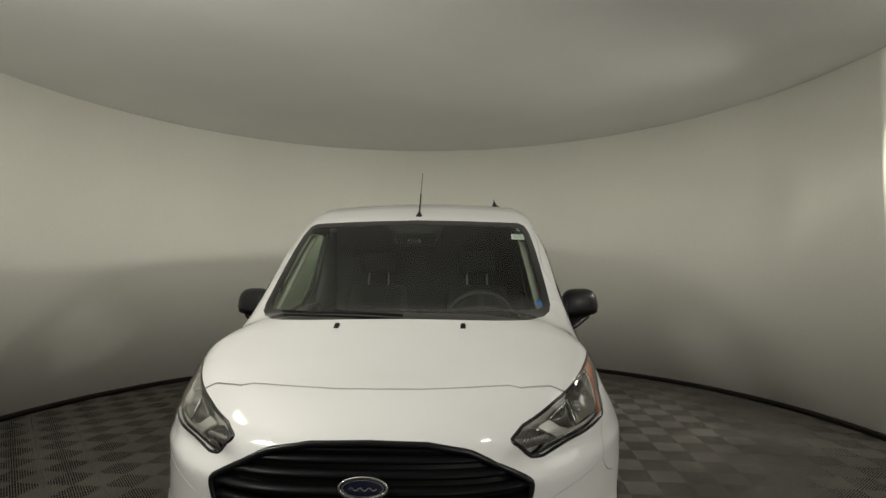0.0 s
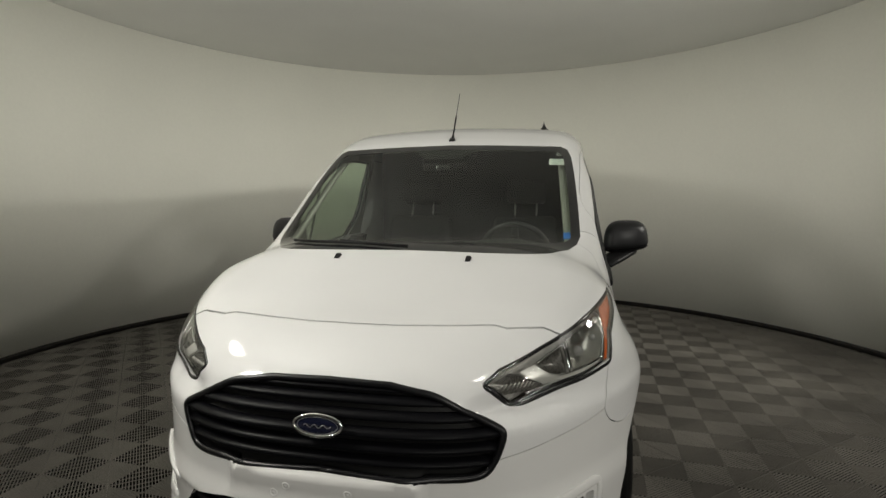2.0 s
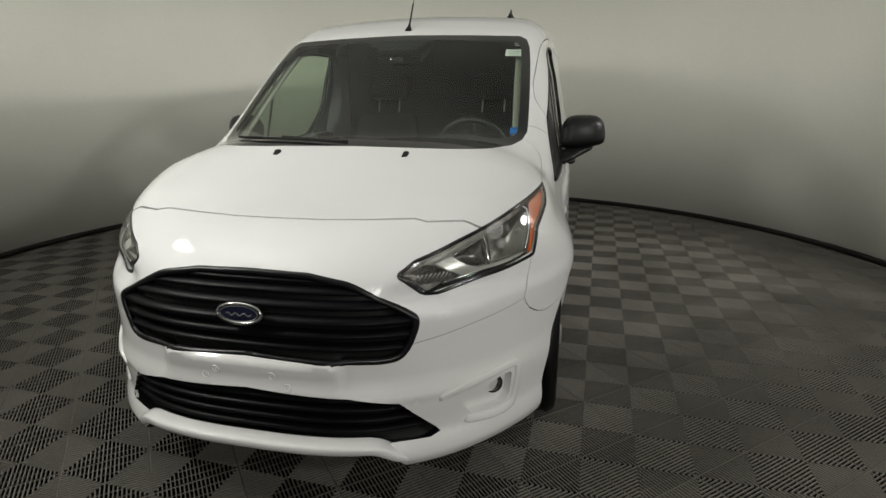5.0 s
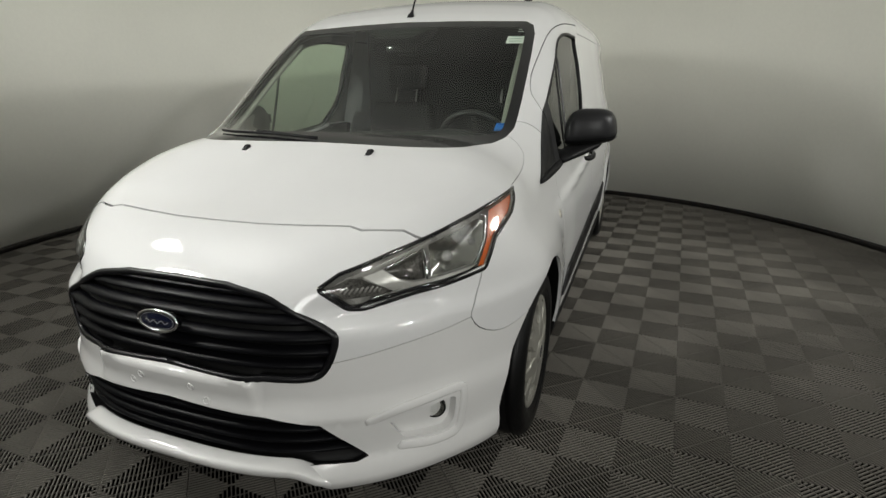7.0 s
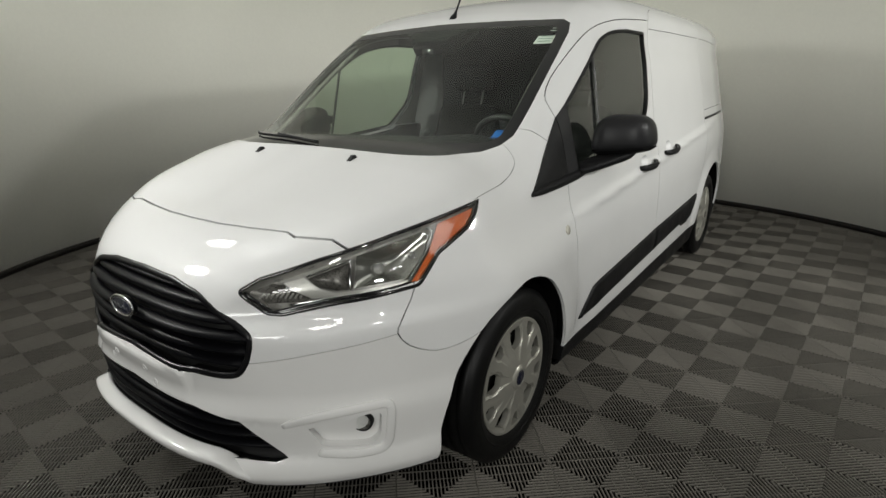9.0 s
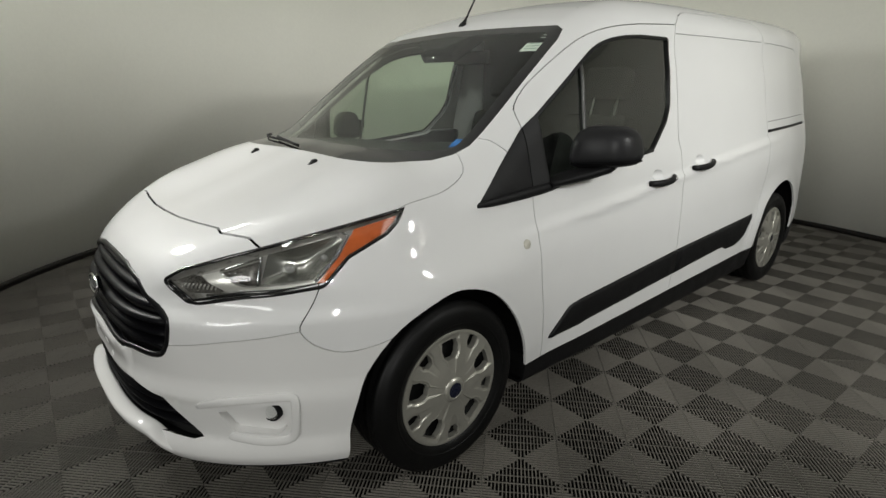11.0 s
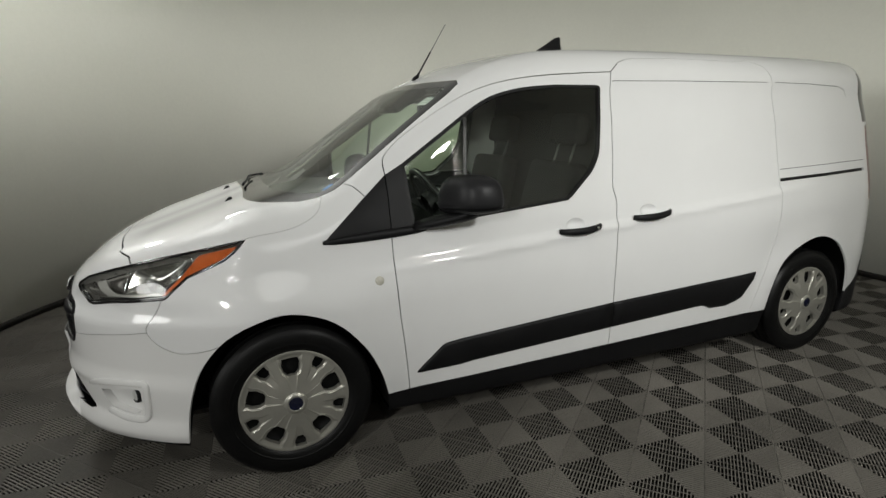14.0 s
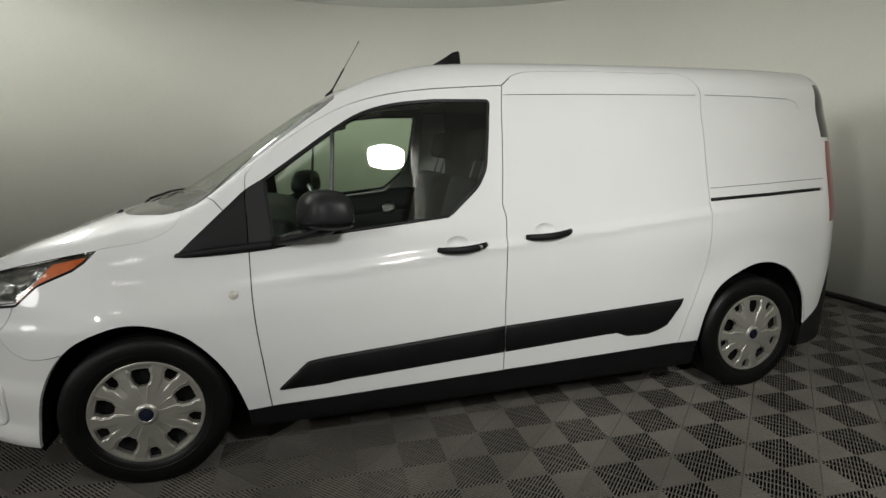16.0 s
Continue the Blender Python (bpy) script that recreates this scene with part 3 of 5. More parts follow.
cut_region([(3.53, 1.40), (3.95, 1.40), (3.95, 1.69), (3.485, 1.69)], SIDE, (0.5, 3.4, 1.3), (1.0, 4.0, 1.8), 13)

cut_seam([(0, -0.636, 0.92), (0.15, -0.631, 0.92), (0.3, -0.613, 0.918), (0.44, -0.588, 0.914), (0.48, -0.594, 0.908), (0.545, -0.567, 0.907), (0.584, -0.546, 0.905), (0.62, -0.541, 0.893), (0.66, -0.53, 0.88)], 0.008)
cut_seam(curved([(0.80, -0.27, 0.915), (0.80, -0.215, 0.95), (0.796, -0.15, 0.980), (0.785, -0.09, 0.983), (0.784, 0.02, 0.998), (0.778, 0.1, 1.022), (0.765, 0.155, 1.055), (0.735, 0.177, 1.09), (0.69, 0.19, 1.118), (0.64, 0.198, 1.14)], 2), 0.0022)
cut_seam([(0.69, 0.25, 1.19), (0.72, 0.28, 1.17), (0.747, 0.311, 1.155), (0.803, 0.354, 1.112), (0.82, 0.37, 1.09), (0.84, 0.39, 1.065)], 0.004)
cut_seam(curved([(0.75, -0.47, 0.825), (0.775, -0.43, 0.80), (0.788, -0.455, 0.75), (0.783, -0.495, 0.694), (0.779, -0.505, 0.66), (0.796, -0.475, 0.616), (0.827, -0.424, 0.588), (0.854, -0.376, 0.582), (0.89, -0.30, 0.595), (0.91, -0.22, 0.62)], 2), 0.0035)
cut_seam([(0.779, -0.505, 0.66), (0.72, -0.585, 0.645), (0.635, -0.68, 0.630), (0.55, -0.75, 0.613), (0.46, -0.81, 0.598)], 0.003)
DOOR_FRONT = [(0.486, 0.27), (0.484, 0.285), (0.462, 0.5), (0.448, 0.623), (0.438, 0.79), (0.437, 0.971), (0.436, 1.21), (0.437, 1.254), (0.454, 1.288), (0.527, 1.353), (0.649, 1.435), (0.772, 1.506), (0.896, 1.562), (1.045, 1.601), (1.249, 1.627), (1.59, 1.648)]
DOOR_REAR = [(1.59, 1.648), (1.572, 1.266), (1.560, 1.106), (1.575, 1.046), (1.570, 0.957), (1.556, 0.64), (1.555, 0.30)]
SLIDE_TOP = [(1.59, 1.648), (1.645, 1.694), (1.70, 1.712), (1.75, 1.719), (2.0, 1.726), (2.56, 1.727), (2.63, 1.705), (2.672, 1.655), (2.688, 1.615)]
SLIDE_REAR = [(2.688, 1.615), (2.70, 1.24), (2.708, 1.096), (2.703, 0.895), (2.69, 0.744), (2.595, 0.477), (2.556, 0.326)]
SILL = [(0.36, 0.276), (0.484, 0.281), (1.0, 0.293), (1.555, 0.306), (2.1, 0.318), (2.556, 0.328), (2.70, 0.332)]
for line in (curved(DOOR_FRONT, 2), DOOR_REAR, SLIDE_TOP, SLIDE_REAR):
    cut_seam(at_side(line), 0.0045, (0, 3))
cut_seam(at_side(SILL), 0.004)
cut_seam(at_side([(1.60, 1.606), (2.0, 1.613), (2.66, 1.618)]), 0.003)
cut_seam(at_side([(2.715, 1.619), (3.0, 1.616), (3.287, 1.606), (3.345, 1.588), (3.37, 1.55)]), 0.003)
cut_seam(at_side([(2.72, 1.144), (3.1, 1.158), (3.54, 1.172)]), 0.003)
cut_seam(at_side([(2.725, 1.086), (3.1, 1.10), (3.50, 1.114)]), 0.018)
cut_seam([(0.91, 3.405, 0.28), (0.90, 3.43, 0.36), (0.885, 3.52, 0.45), (0.87, 3.575, 0.60), (0.84, 3.62, 0.72), (0.7, 3.70, 0.74), (0.4, 3.78, 0.74), (0.0, 3.79, 0.74)])

# panels are what hangs together between the gaps
skin.faces.ensure_lookup_table()
skin.faces.index_update()
panels, seen = [], set()
for f in skin.faces:
    if f[tag] or f.index in seen:
        continue
    group, heap = [], [f]
    seen.add(f.index)
    while heap:
        g = heap.pop()
        group.append(g)
        for e in g.edges:
            for o in e.link_faces:
                if o.index not in seen and o[tag] == 0:
                    seen.add(o.index)
                    heap.append(o)
    panels.append(group)


def panel_near(spot):
    spot = Vector(onto_body([spot])[0][0])
    return min((g for g in panels if len(g) > 12), key=lambda g: min((f.calc_center_median() - spot).length for f in g))


def faces_tagged(number):
    return [f for f in skin.faces if f[tag] == number]


def sheet(name, faces, mat, parent, label="", both=False, flip=False, shift=0.0, lip=0.012, keep=None):
    """A panel from faces of the skin, with turned-in edges. both: joined with its mirror image; flip: the mirror image; shift: moved out."""
    verts = list({v for f in faces for v in f.verts})
    order = {v: i for i, v in enumerate(verts)}
    base, normals = onto_body([v.co for v in verts], 2)
    base[np.array([abs(v.co.x) < 1e-4 for v in verts]), 0] = 0
    if shift:
        base = base + normals * shift
    quads = [tuple(order[v] for v in f.verts) for f in faces]
    count = {}
    for q in quads:
        for a, b in zip(q, q[1:] + q[:1]):
            count[(a, b)] = 1
    base, normals = base.tolist(), normals.tolist()
    if lip:
        for a, b in list(count):
            if (b, a) in count or (abs(base[a][0]) < 1e-4 and abs(base[b][0]) < 1e-4):
                continue
            pa, pb = Vector(base[a]), Vector(base[b])
            na, nb = Vector(normals[a]), Vector(normals[b])
            out = ((pb - pa).cross(na)).normalized()
            i = len(base)
            for p in (pa, pb, pb - nb * lip, pa - na * lip):
                base.append(tuple(p))
                normals.append(tuple(out))
            quads.append((i, i + 3, i + 2, i + 1))
    if flip or both:
        other = [(-x, y, z) for x, y, z in base]
        turned = [(-x, y, z) for x, y, z in normals]
        swapped = [tuple(reversed(q)) for q in quads]
        if flip:
            base, normals, quads = other, turned, swapped
        else:
            n = len(base)
            seam = {i: i for i, p in enumerate(base) if abs(p[0]) < 1e-4}
            base, normals = base + other, normals + turned
            quads = quads + [tuple(seam.get(i, i + n) for i in q) for q in swapped]
    return part_data(name, base, quads, mat, parent, label, normals=normals)

# ---- the van ----
van = new("delivery_van")
van.location = (-0.015, 0, 0)
tagged(van, "white cargo van with black plastic trim parked on ribbed floor tiles", "van")

hood = sheet("hood", panel_near((0.2, -0.3, 1.04)), PAINT, van, both=True)
nose = sheet("front_panel", panel_near((0.2, -0.72, 0.87)), PAINT, van, both=True)
bumper = sheet("front_bumper", panel_near((0.2, -0.88, 0.51)), BUMPER_PAINT, van, both=True)
shell = sheet("body_shell", panel_near((0.2, 2.0, 1.81)), PAINT, van, both=True)
rear_bumper = sheet("rear_bumper", panel_near((0.3, 3.8, 0.45)), PLASTIC_GREY, van, "dark grey plastic rear bumper", both=True)
used = [panel_near(s) for s in ((0.2, -0.3, 1.04), (0.2, -0.72, 0.87), (0.2, -0.88, 0.51), (0.2, 2.0, 1.81), (0.3, 3.8, 0.45))]
doors, slides, fenders = [], [], []
for flip in (False, True):
    for kind, spot, mat, store in (("fender", (0.9, 0.2, 0.78), PAINT, fenders), ("front_door", (0.9, 1.0, 0.65), PAINT, doors), ("sliding_door", (0.9, 2.2, 0.8), PAINT, slides)):
        store.append(sheet(kind, panel_near(spot), mat, van, flip=flip))
        used.append(panel_near(spot))
    sheet("rocker_panel", panel_near((0.9, 1.4, 0.22)), PLASTIC, van, "black plastic rocker panel", flip=flip)
    used.append(panel_near((0.9, 1.4, 0.22)))
rest = [f for g in panels if not any(g is u for u in used) for f in g]
if rest:
    sheet("filler_panel", rest, PAINT, van, both=True)
sheet("underbody", faces_tagged(99), PLASTIC, van, "black underbody", both=True)
# recessed strips behind the gaps, near-black in place of the shade there
sheet("gap_seal", faces_tagged(50), GAP, van, "near-black strips that put shade into the panel gaps", both=True, shift=-0.012, lip=0.0)
sheet("tail_lamp", faces_tagged(12), RED_LENS, van, "red tail lamp")
sheet("tail_lamp", faces_tagged(12), RED_LENS, van, "red tail lamp", flip=True)
sheet("rear_window_edge", faces_tagged(13), GLOSS_BLACK, van, "black edge of the rear window")
sheet("rear_window_edge", faces_tagged(13), GLOSS_BLACK, van, "black edge of the rear window", flip=True)

# cabin lining: light pillars and roof, dark below
high = [f for f in panel_near((0.2, 2.0, 1.81)) + panel_near((0.9, 1.0, 0.65)) if f.calc_center_median().y < 1.78 and f.calc_center_median().z > 1.08]
pillar = [f for f in high if f.calc_center_median().y > 1.28 and f.calc_center_median().z < 1.66]
high = [f for f in high if not (f.calc_center_median().y > 1.28 and f.calc_center_median().z < 1.66)]
low = [f for f in panel_near((0.9, 1.0, 0.65)) if f.calc_center_median().z <= 1.08]
sheet("cabin_lining", high, TRIM_LIGHT, van, "light grey pillar and roof lining", both=True, shift=-0.03, lip=0.0)
for flip in (False, True):
    sheet("pillar_lining", pillar, TRIM_MID, van, "grey lining of the pillar behind the door", flip=flip, shift=-0.03, lip=0.0)
    sheet("door_lining", low, TRIM_DARK, doors[int(flip)], "dark door lining", flip=flip, shift=-0.05, lip=0.03)

# windscreen with its black border, and what is stuck to it
screen = sheet("windscreen", faces_tagged(5), WINDSCREEN_GLASS, van, "green-tinted windscreen", both=True, lip=0.0)
screen.visible_shadow = False
sheet("windscreen_border", faces_tagged(4), GLOSS_BLACK, screen, "black windscreen border", both=True, lip=0.006)


def screen_patch(name, x, z, wide, high, depth, mat, label="", parent=None):
    """A small flat label behind the glass, in the slope of the windscreen."""
    c = at_front([(x, z), (x + 0.01, z), (x, z + 0.01)], -depth)
    a, b = Vector(c[1] - c[0]).normalized(), Vector(c[2] - c[0]).normalized()
    n = a.cross(b)
    o = Vector(c[0])
    turn = Matrix((a, n, b)).transposed().to_4x4()
    return part(name, box_bm((wide, 0.0012, high), o, 0.0003, 1, turn), mat, parent or screen, label)


for z, w in ((1.585, 0.36), (1.565, 0.30), (1.545, 0.22)):
    screen_patch("shade_patch", 0.0, z, w, 0.034, 0.004, SEAL, "black shade patch")
sticker = screen_patch("sticker", 0.605, 1.517, 0.085, 0.062, 0.006, PAPER, "white inspection sticker")
for k, (dz, w) in enumerate(((0.018, 0.05), (0.004, 0.06), (-0.010, 0.055))):
    screen_patch("sticker_print", 0.603, 1.517 + dz * 0.8, w, 0.004, 0.0045, LABEL_INK)
for k in (0, 1):
    screen_patch("sticker_strip", 0.62, 1.556 + 0.011 * k, 0.042, 0.005, 0.005, PAPER, "narrow white strip")
screen_patch("sticker", 0.668, 1.158, 0.052, 0.048, 0.006, BLUE_LABEL, "bright blue sticker")
for dz in (0.008, -0.011):
    screen_patch("sticker_print", 0.668, 1.158 + dz, 0.034, 0.003, 0.0045, BLUE_INK)

# light trim of the front pillars, behind the edges of the glass
for flip in (False, True):
    side = (lambda d: mirrored(*d)) if flip else (lambda d: d)
    inner = at_front([(0.690 - 0.046 * k / 10, 1.13 + 0.43 * k / 10) for k in range(11)], -0.050)
    part_data("pillar_trim", *side(sweep_data(inner, 0.026, 0.012, up=onto_body(inner)[1], segments=12)), TRIM_LIGHT, van, "light grey pillar trim")

# driver assistance camera and mirror behind the top of the glass
bm = box_bm((0.25, 0.20, 0.055), (0, 0, 0), 0.018, 3)
for v in bm.verts:
    v.co.x *= 1.0 + 1.6 * (v.co.y + 0.1)
bmesh.ops.transform(bm, matrix=pose(0.0, 0.78, 1.545, 33), verts=bm.verts)
cam_pod = part("camera_pod", bm, GAP, van, "dark camera housing behind the windscreen")
bm = box_bm((0.075, 0.03, 0.03), (0, 0.665, 1.485), 0.008, 2)
part("lens_hood", bm, GLOSS_BLACK, cam_pod)
v, f = lathe_data([(0.0001, 0.004), (0.006, 0.003), (0.009, 0.0)], 16)
m = pose(0.0, 0.648, 1.486, 90)
part_data("lens", [tuple(m @ Vector(q)) for q in v], f, GLOSS_BLACK, cam_pod)
part("mirror_glass", box_bm((0.24, 0.03, 0.065), (0.02, 0.92, 1.50), 0.012, 3), GAP, cam_pod)

# the wiper that shows
for a, b, c in (((-0.56, 1.116), (-0.28, 1.116), (0.02, 1.108)),):
    up = onto_body(at_front([a, b, c]))[1]
    path = at_front([(a[0] + (c[0] - a[0]) * k / 8, a[1] + (c[1] - a[1]) * k / 8 + 0.006 * math.sin(k / 8 * math.pi)) for k in range(9)], 0.010)
    wiper = part_data("wiper", *sweep_data(path, 0.004, 0.006, up=[up[1]] * 9), PLASTIC, van, "black windscreen wiper")
    arm = at_front([(a[0] + (c[0] - a[0]) * (0.45 + 0.55 * k / 6), a[1] + 0.006 - 0.014 * k / 6) for k in range(7)], 0.014)
    part_data("wiper_arm", *sweep_data(arm, 0.006, 0.004, up=[up[1]] * 7), PLASTIC, wiper)

# washer nozzles on the hood
for x in (0.285, -0.255):
    p = at_top([(x, -0.170)])[0]
    bm = bmesh.new()
    pts = [(-0.012, -0.022, 0), (0.012, -0.022, 0), (0.014, 0.02, 0), (-0.014, 0.02, 0), (-0.006, 0.008, 0.016), (0.006, 0.008, 0.016), (0.008, 0.02, 0.013), (-0.008, 0.02, 0.013)]
    v = [bm.verts.new(q) for q in pts]
    for f in ((0, 1, 2, 3), (0, 4, 5, 1), (1, 5, 6, 2), (2, 6, 7, 3), (3, 7, 4, 0), (4, 7, 6, 5)):
        bm.faces.new([v[i] for i in f])
    bmesh.ops.transform(bm, matrix=pose(p[0], p[1], p[2] - 0.004, 18), verts=bm.verts)
    part("washer_nozzle", bm, PLASTIC, van, "black washer nozzle")

# door glass, seals, mirror sails, dividers, handles
for flip, door, slide, fender in ((False, doors[0], slides[0], fenders[0]), (True, doors[1], slides[1], fenders[1])):
    glass = sheet("door_glass", faces_tagged(2), WINDOW_GLASS, door, "green-tinted door window", flip=flip, shift=-0.008, lip=0.0)
    glass.visible_shadow = False
    sheet("window_seal", faces_tagged(1), SEAL, door, "black rubber window seal", flip=flip, shift=0.002, lip=0.02)
    sail = [f for f in faces_tagged(3) if f.calc_center_median().y > 0.437]
    tip = [f for f in faces_tagged(3) if f.calc_center_median().y <= 0.437]
    sheet("mirror_sail", sail, PLASTIC_GREY, door, "dark grey plastic mirror base panel", flip=flip, shift=0.004, lip=0.014)
    sheet("fender_sail", tip, PLASTIC, fender, "black plastic triangle", flip=flip, shift=0.004, lip=0.014)
    side = (lambda d: mirrored(*d)) if flip else (lambda d: d)
    bar = at_side([(0.805 - 0.033 * k / 8, 1.438 - 0.416 * k / 8) for k in range(9)], 0.0)
    part_data("window_divider", *side(sweep_data(bar, 0.009, 0.006, up=[(1, 0, 0.2)] * 9, segments=8)), DIVIDER, door, "grey window divider")
    belt = at_side([(0.16 + (1.30 - 0.16) * k / 20, 0.957 + (1.064 - 0.957) * k / 20) for k in range(21)], 0.004)
    part_data("belt_strip", *side(sweep_data(belt, 0.007, 0.005, up=[(1, 0, 0.2)] * 21)), SEAL, door, "black belt strip")
    foot = at_side([(0.155 + 0.43 * k / 12, 0.953 + 0.030 * k / 12) for k in range(13)], 0.004)
    part_data("mirror_foot", *side(sweep_data(foot, 0.019, 0.011, up=[(1, 0, 0.15)] * 13, segments=10, taper=[0.35, 0.6, 0.75, 0.85, 0.9, 0.95, 1.0, 1.0, 1.0, 1.0, 0.95, 0.85, 0.6])), PLASTIC, door, "black plastic foot of the mirror")
    for host, cup, dish, (y0, z0), (y1, z1) in ((door, CUP_FRONT, 10, (1.236, 0.918), (1.464, 0.931)), (slide, CUP_REAR, 11, (1.664, 0.953), (1.896, 0.971))):

        def in_cup(a, b, r):
            p = at_side(list(zip(a, b)))
            p[:, 0] -= 0.022 * (1 - r**2)
            return p

        part_data("handle_cup", *side(fan_data(cup, in_cup, 5)), PAINT, host, "white handle recess")
        n = 13
        path = []
        for k in range(n):
            u = k / (n - 1)
            p = at_side([(y0 + (y1 - y0) * u, z0 + (z1 - z0) * u - 0.006 * math.sin(u * math.pi))])[0]
            path.append((p[0] + 0.004 + 0.030 * math.sin(u * math.pi) ** 0.45, p[1], p[2]))
        handle = part_data("handle", *side(sweep_data(path, 0.016, 0.010, up=[(1, 0, 0.1)] * n, segments=12,
                           taper=[0.75 + 0.3 * math.sin(k / (n - 1) * math.pi) ** 0.5 for k in range(n)])), PLASTIC, host, "black plastic door handle")
        if host is door:
            o = Vector(path[-3]) + Vector((0.010, 0.0, 0))
            v, f = lathe_data([(0.0001, 0.003), (0.006, 0.003), (0.009, 0.001), (0.009, -0.011)], 16)
            m = pose(*o, 0, 90, 0)
            part_data("lock", *side(([tuple(m @ Vector(q)) for q in v], f)), CHROME, host, "small chrome lock")
    # black moulding along the doors, with its slanted ends
    y = np.r_[np.linspace(0.52, 0.66, 8), np.linspace(0.72, 1.5540, 13), [1.5575], [1.5595, 1.5630], np.linspace(1.62, 2.42, 14), np.linspace(2.45, 2.562, 6)]
    top = np.interp(y, [0.519, 0.644, 0.728, 1.558, 2.564], [0.360, 0.474, 0.486, 0.538, 0.579])
    bottom = np.interp(y, [0.519, 0.70, 0.795, 1.555, 2.17, 2.225, 2.38, 2.47, 2.564], [0.353, 0.352, 0.363, 0.399, 0.428, 0.402, 0.398, 0.434, 0.570])
    for lo, hi, host in ((0, 22, door), (22, 44, slide)):
        rows = [(0.0, -0.002), (0.04, 0.006), (0.12, 0.010), (0.5, 0.012), (0.88, 0.010), (0.96, 0.006), (1.0, -0.002)]
        verts, faces = [], []
        for i in range(lo, hi):
            spots = at_side([(y[i], bottom[i] + (top[i] - bottom[i]) * r) for r, _ in rows])
            close = 0.0 if i in (lo, hi - 1) else 1.0
            verts += [(p[0] + o * close, p[1], p[2]) for p, (_, o) in zip(spots, rows)]
        w = len(rows)
        for i in range(hi - lo - 1):
            faces += [(i * w + k, (i + 1) * w + k, (i + 1) * w + k + 1, i * w + k + 1) for k in range(w - 1)]
        part_data("door_moulding", *side((verts, faces)), PLASTIC, host, "black plastic door moulding")
    # round side marker
    p = at_side([(0.367, 0.788)])[0]
    v, f = lathe_data([(0.0001, 0.006), (0.009, 0.005), (0.013, 0.003), (0.018, 0.003), (0.0195, -0.003)], 24)
    m = pose(p[0], p[1], p[2], 0, 78, 0)
    part_data("side_marker", *side(([tuple(m @ Vector(q)) for q in v], f)), LENS_WHITE, fender, "small round clear side lamp")
    # slide rail
    rail = at_side([(2.73 + 0.77 * k / 10, 1.087 + 0.027 * k / 10) for k in range(11)], -0.012)
    part_data("door_rail", *side(sweep_data(rail, 0.010, 0.006, up=[(1, 0, 0)] * 11)), SEAL, van, "black sliding door rail")
    # wheel wells
    for arch in (ARCH_FRONT, ARCH_REAR):
        ring = dense(arch, 0.05)
        cy, cz = sum(a for a, _ in ring) / len(ring), 0.3
        edge = at_side([(a, max(b, 0.19)) for a, b in ring])
        verts, faces, n = [], [], len(ring)
        for depth, grow in ((0.006, 1.0), (0.05, 1.06), (0.42, 1.06)):
            verts += [(p[0] - depth, cy + (a - cy) * (grow if b > 0.3 else 1.0), max(0.206, cz + (b - cz) * grow)) for p, (a, b) in zip(edge, ring)]
        for k in range(2):
            faces += [(k * n + i, k * n + (i + 1) % n, (k + 1) * n + (i + 1) % n, (k + 1) * n + i) for i in range(n) if ring[i][1] > 0.15 or ring[(i + 1) % n][1] > 0.15]
        faces.append(tuple(range(2 * n, 3 * n)))
        part_data("wheel_well", *side((verts, faces)), SEAL, van, "black wheel well", smooth=False)

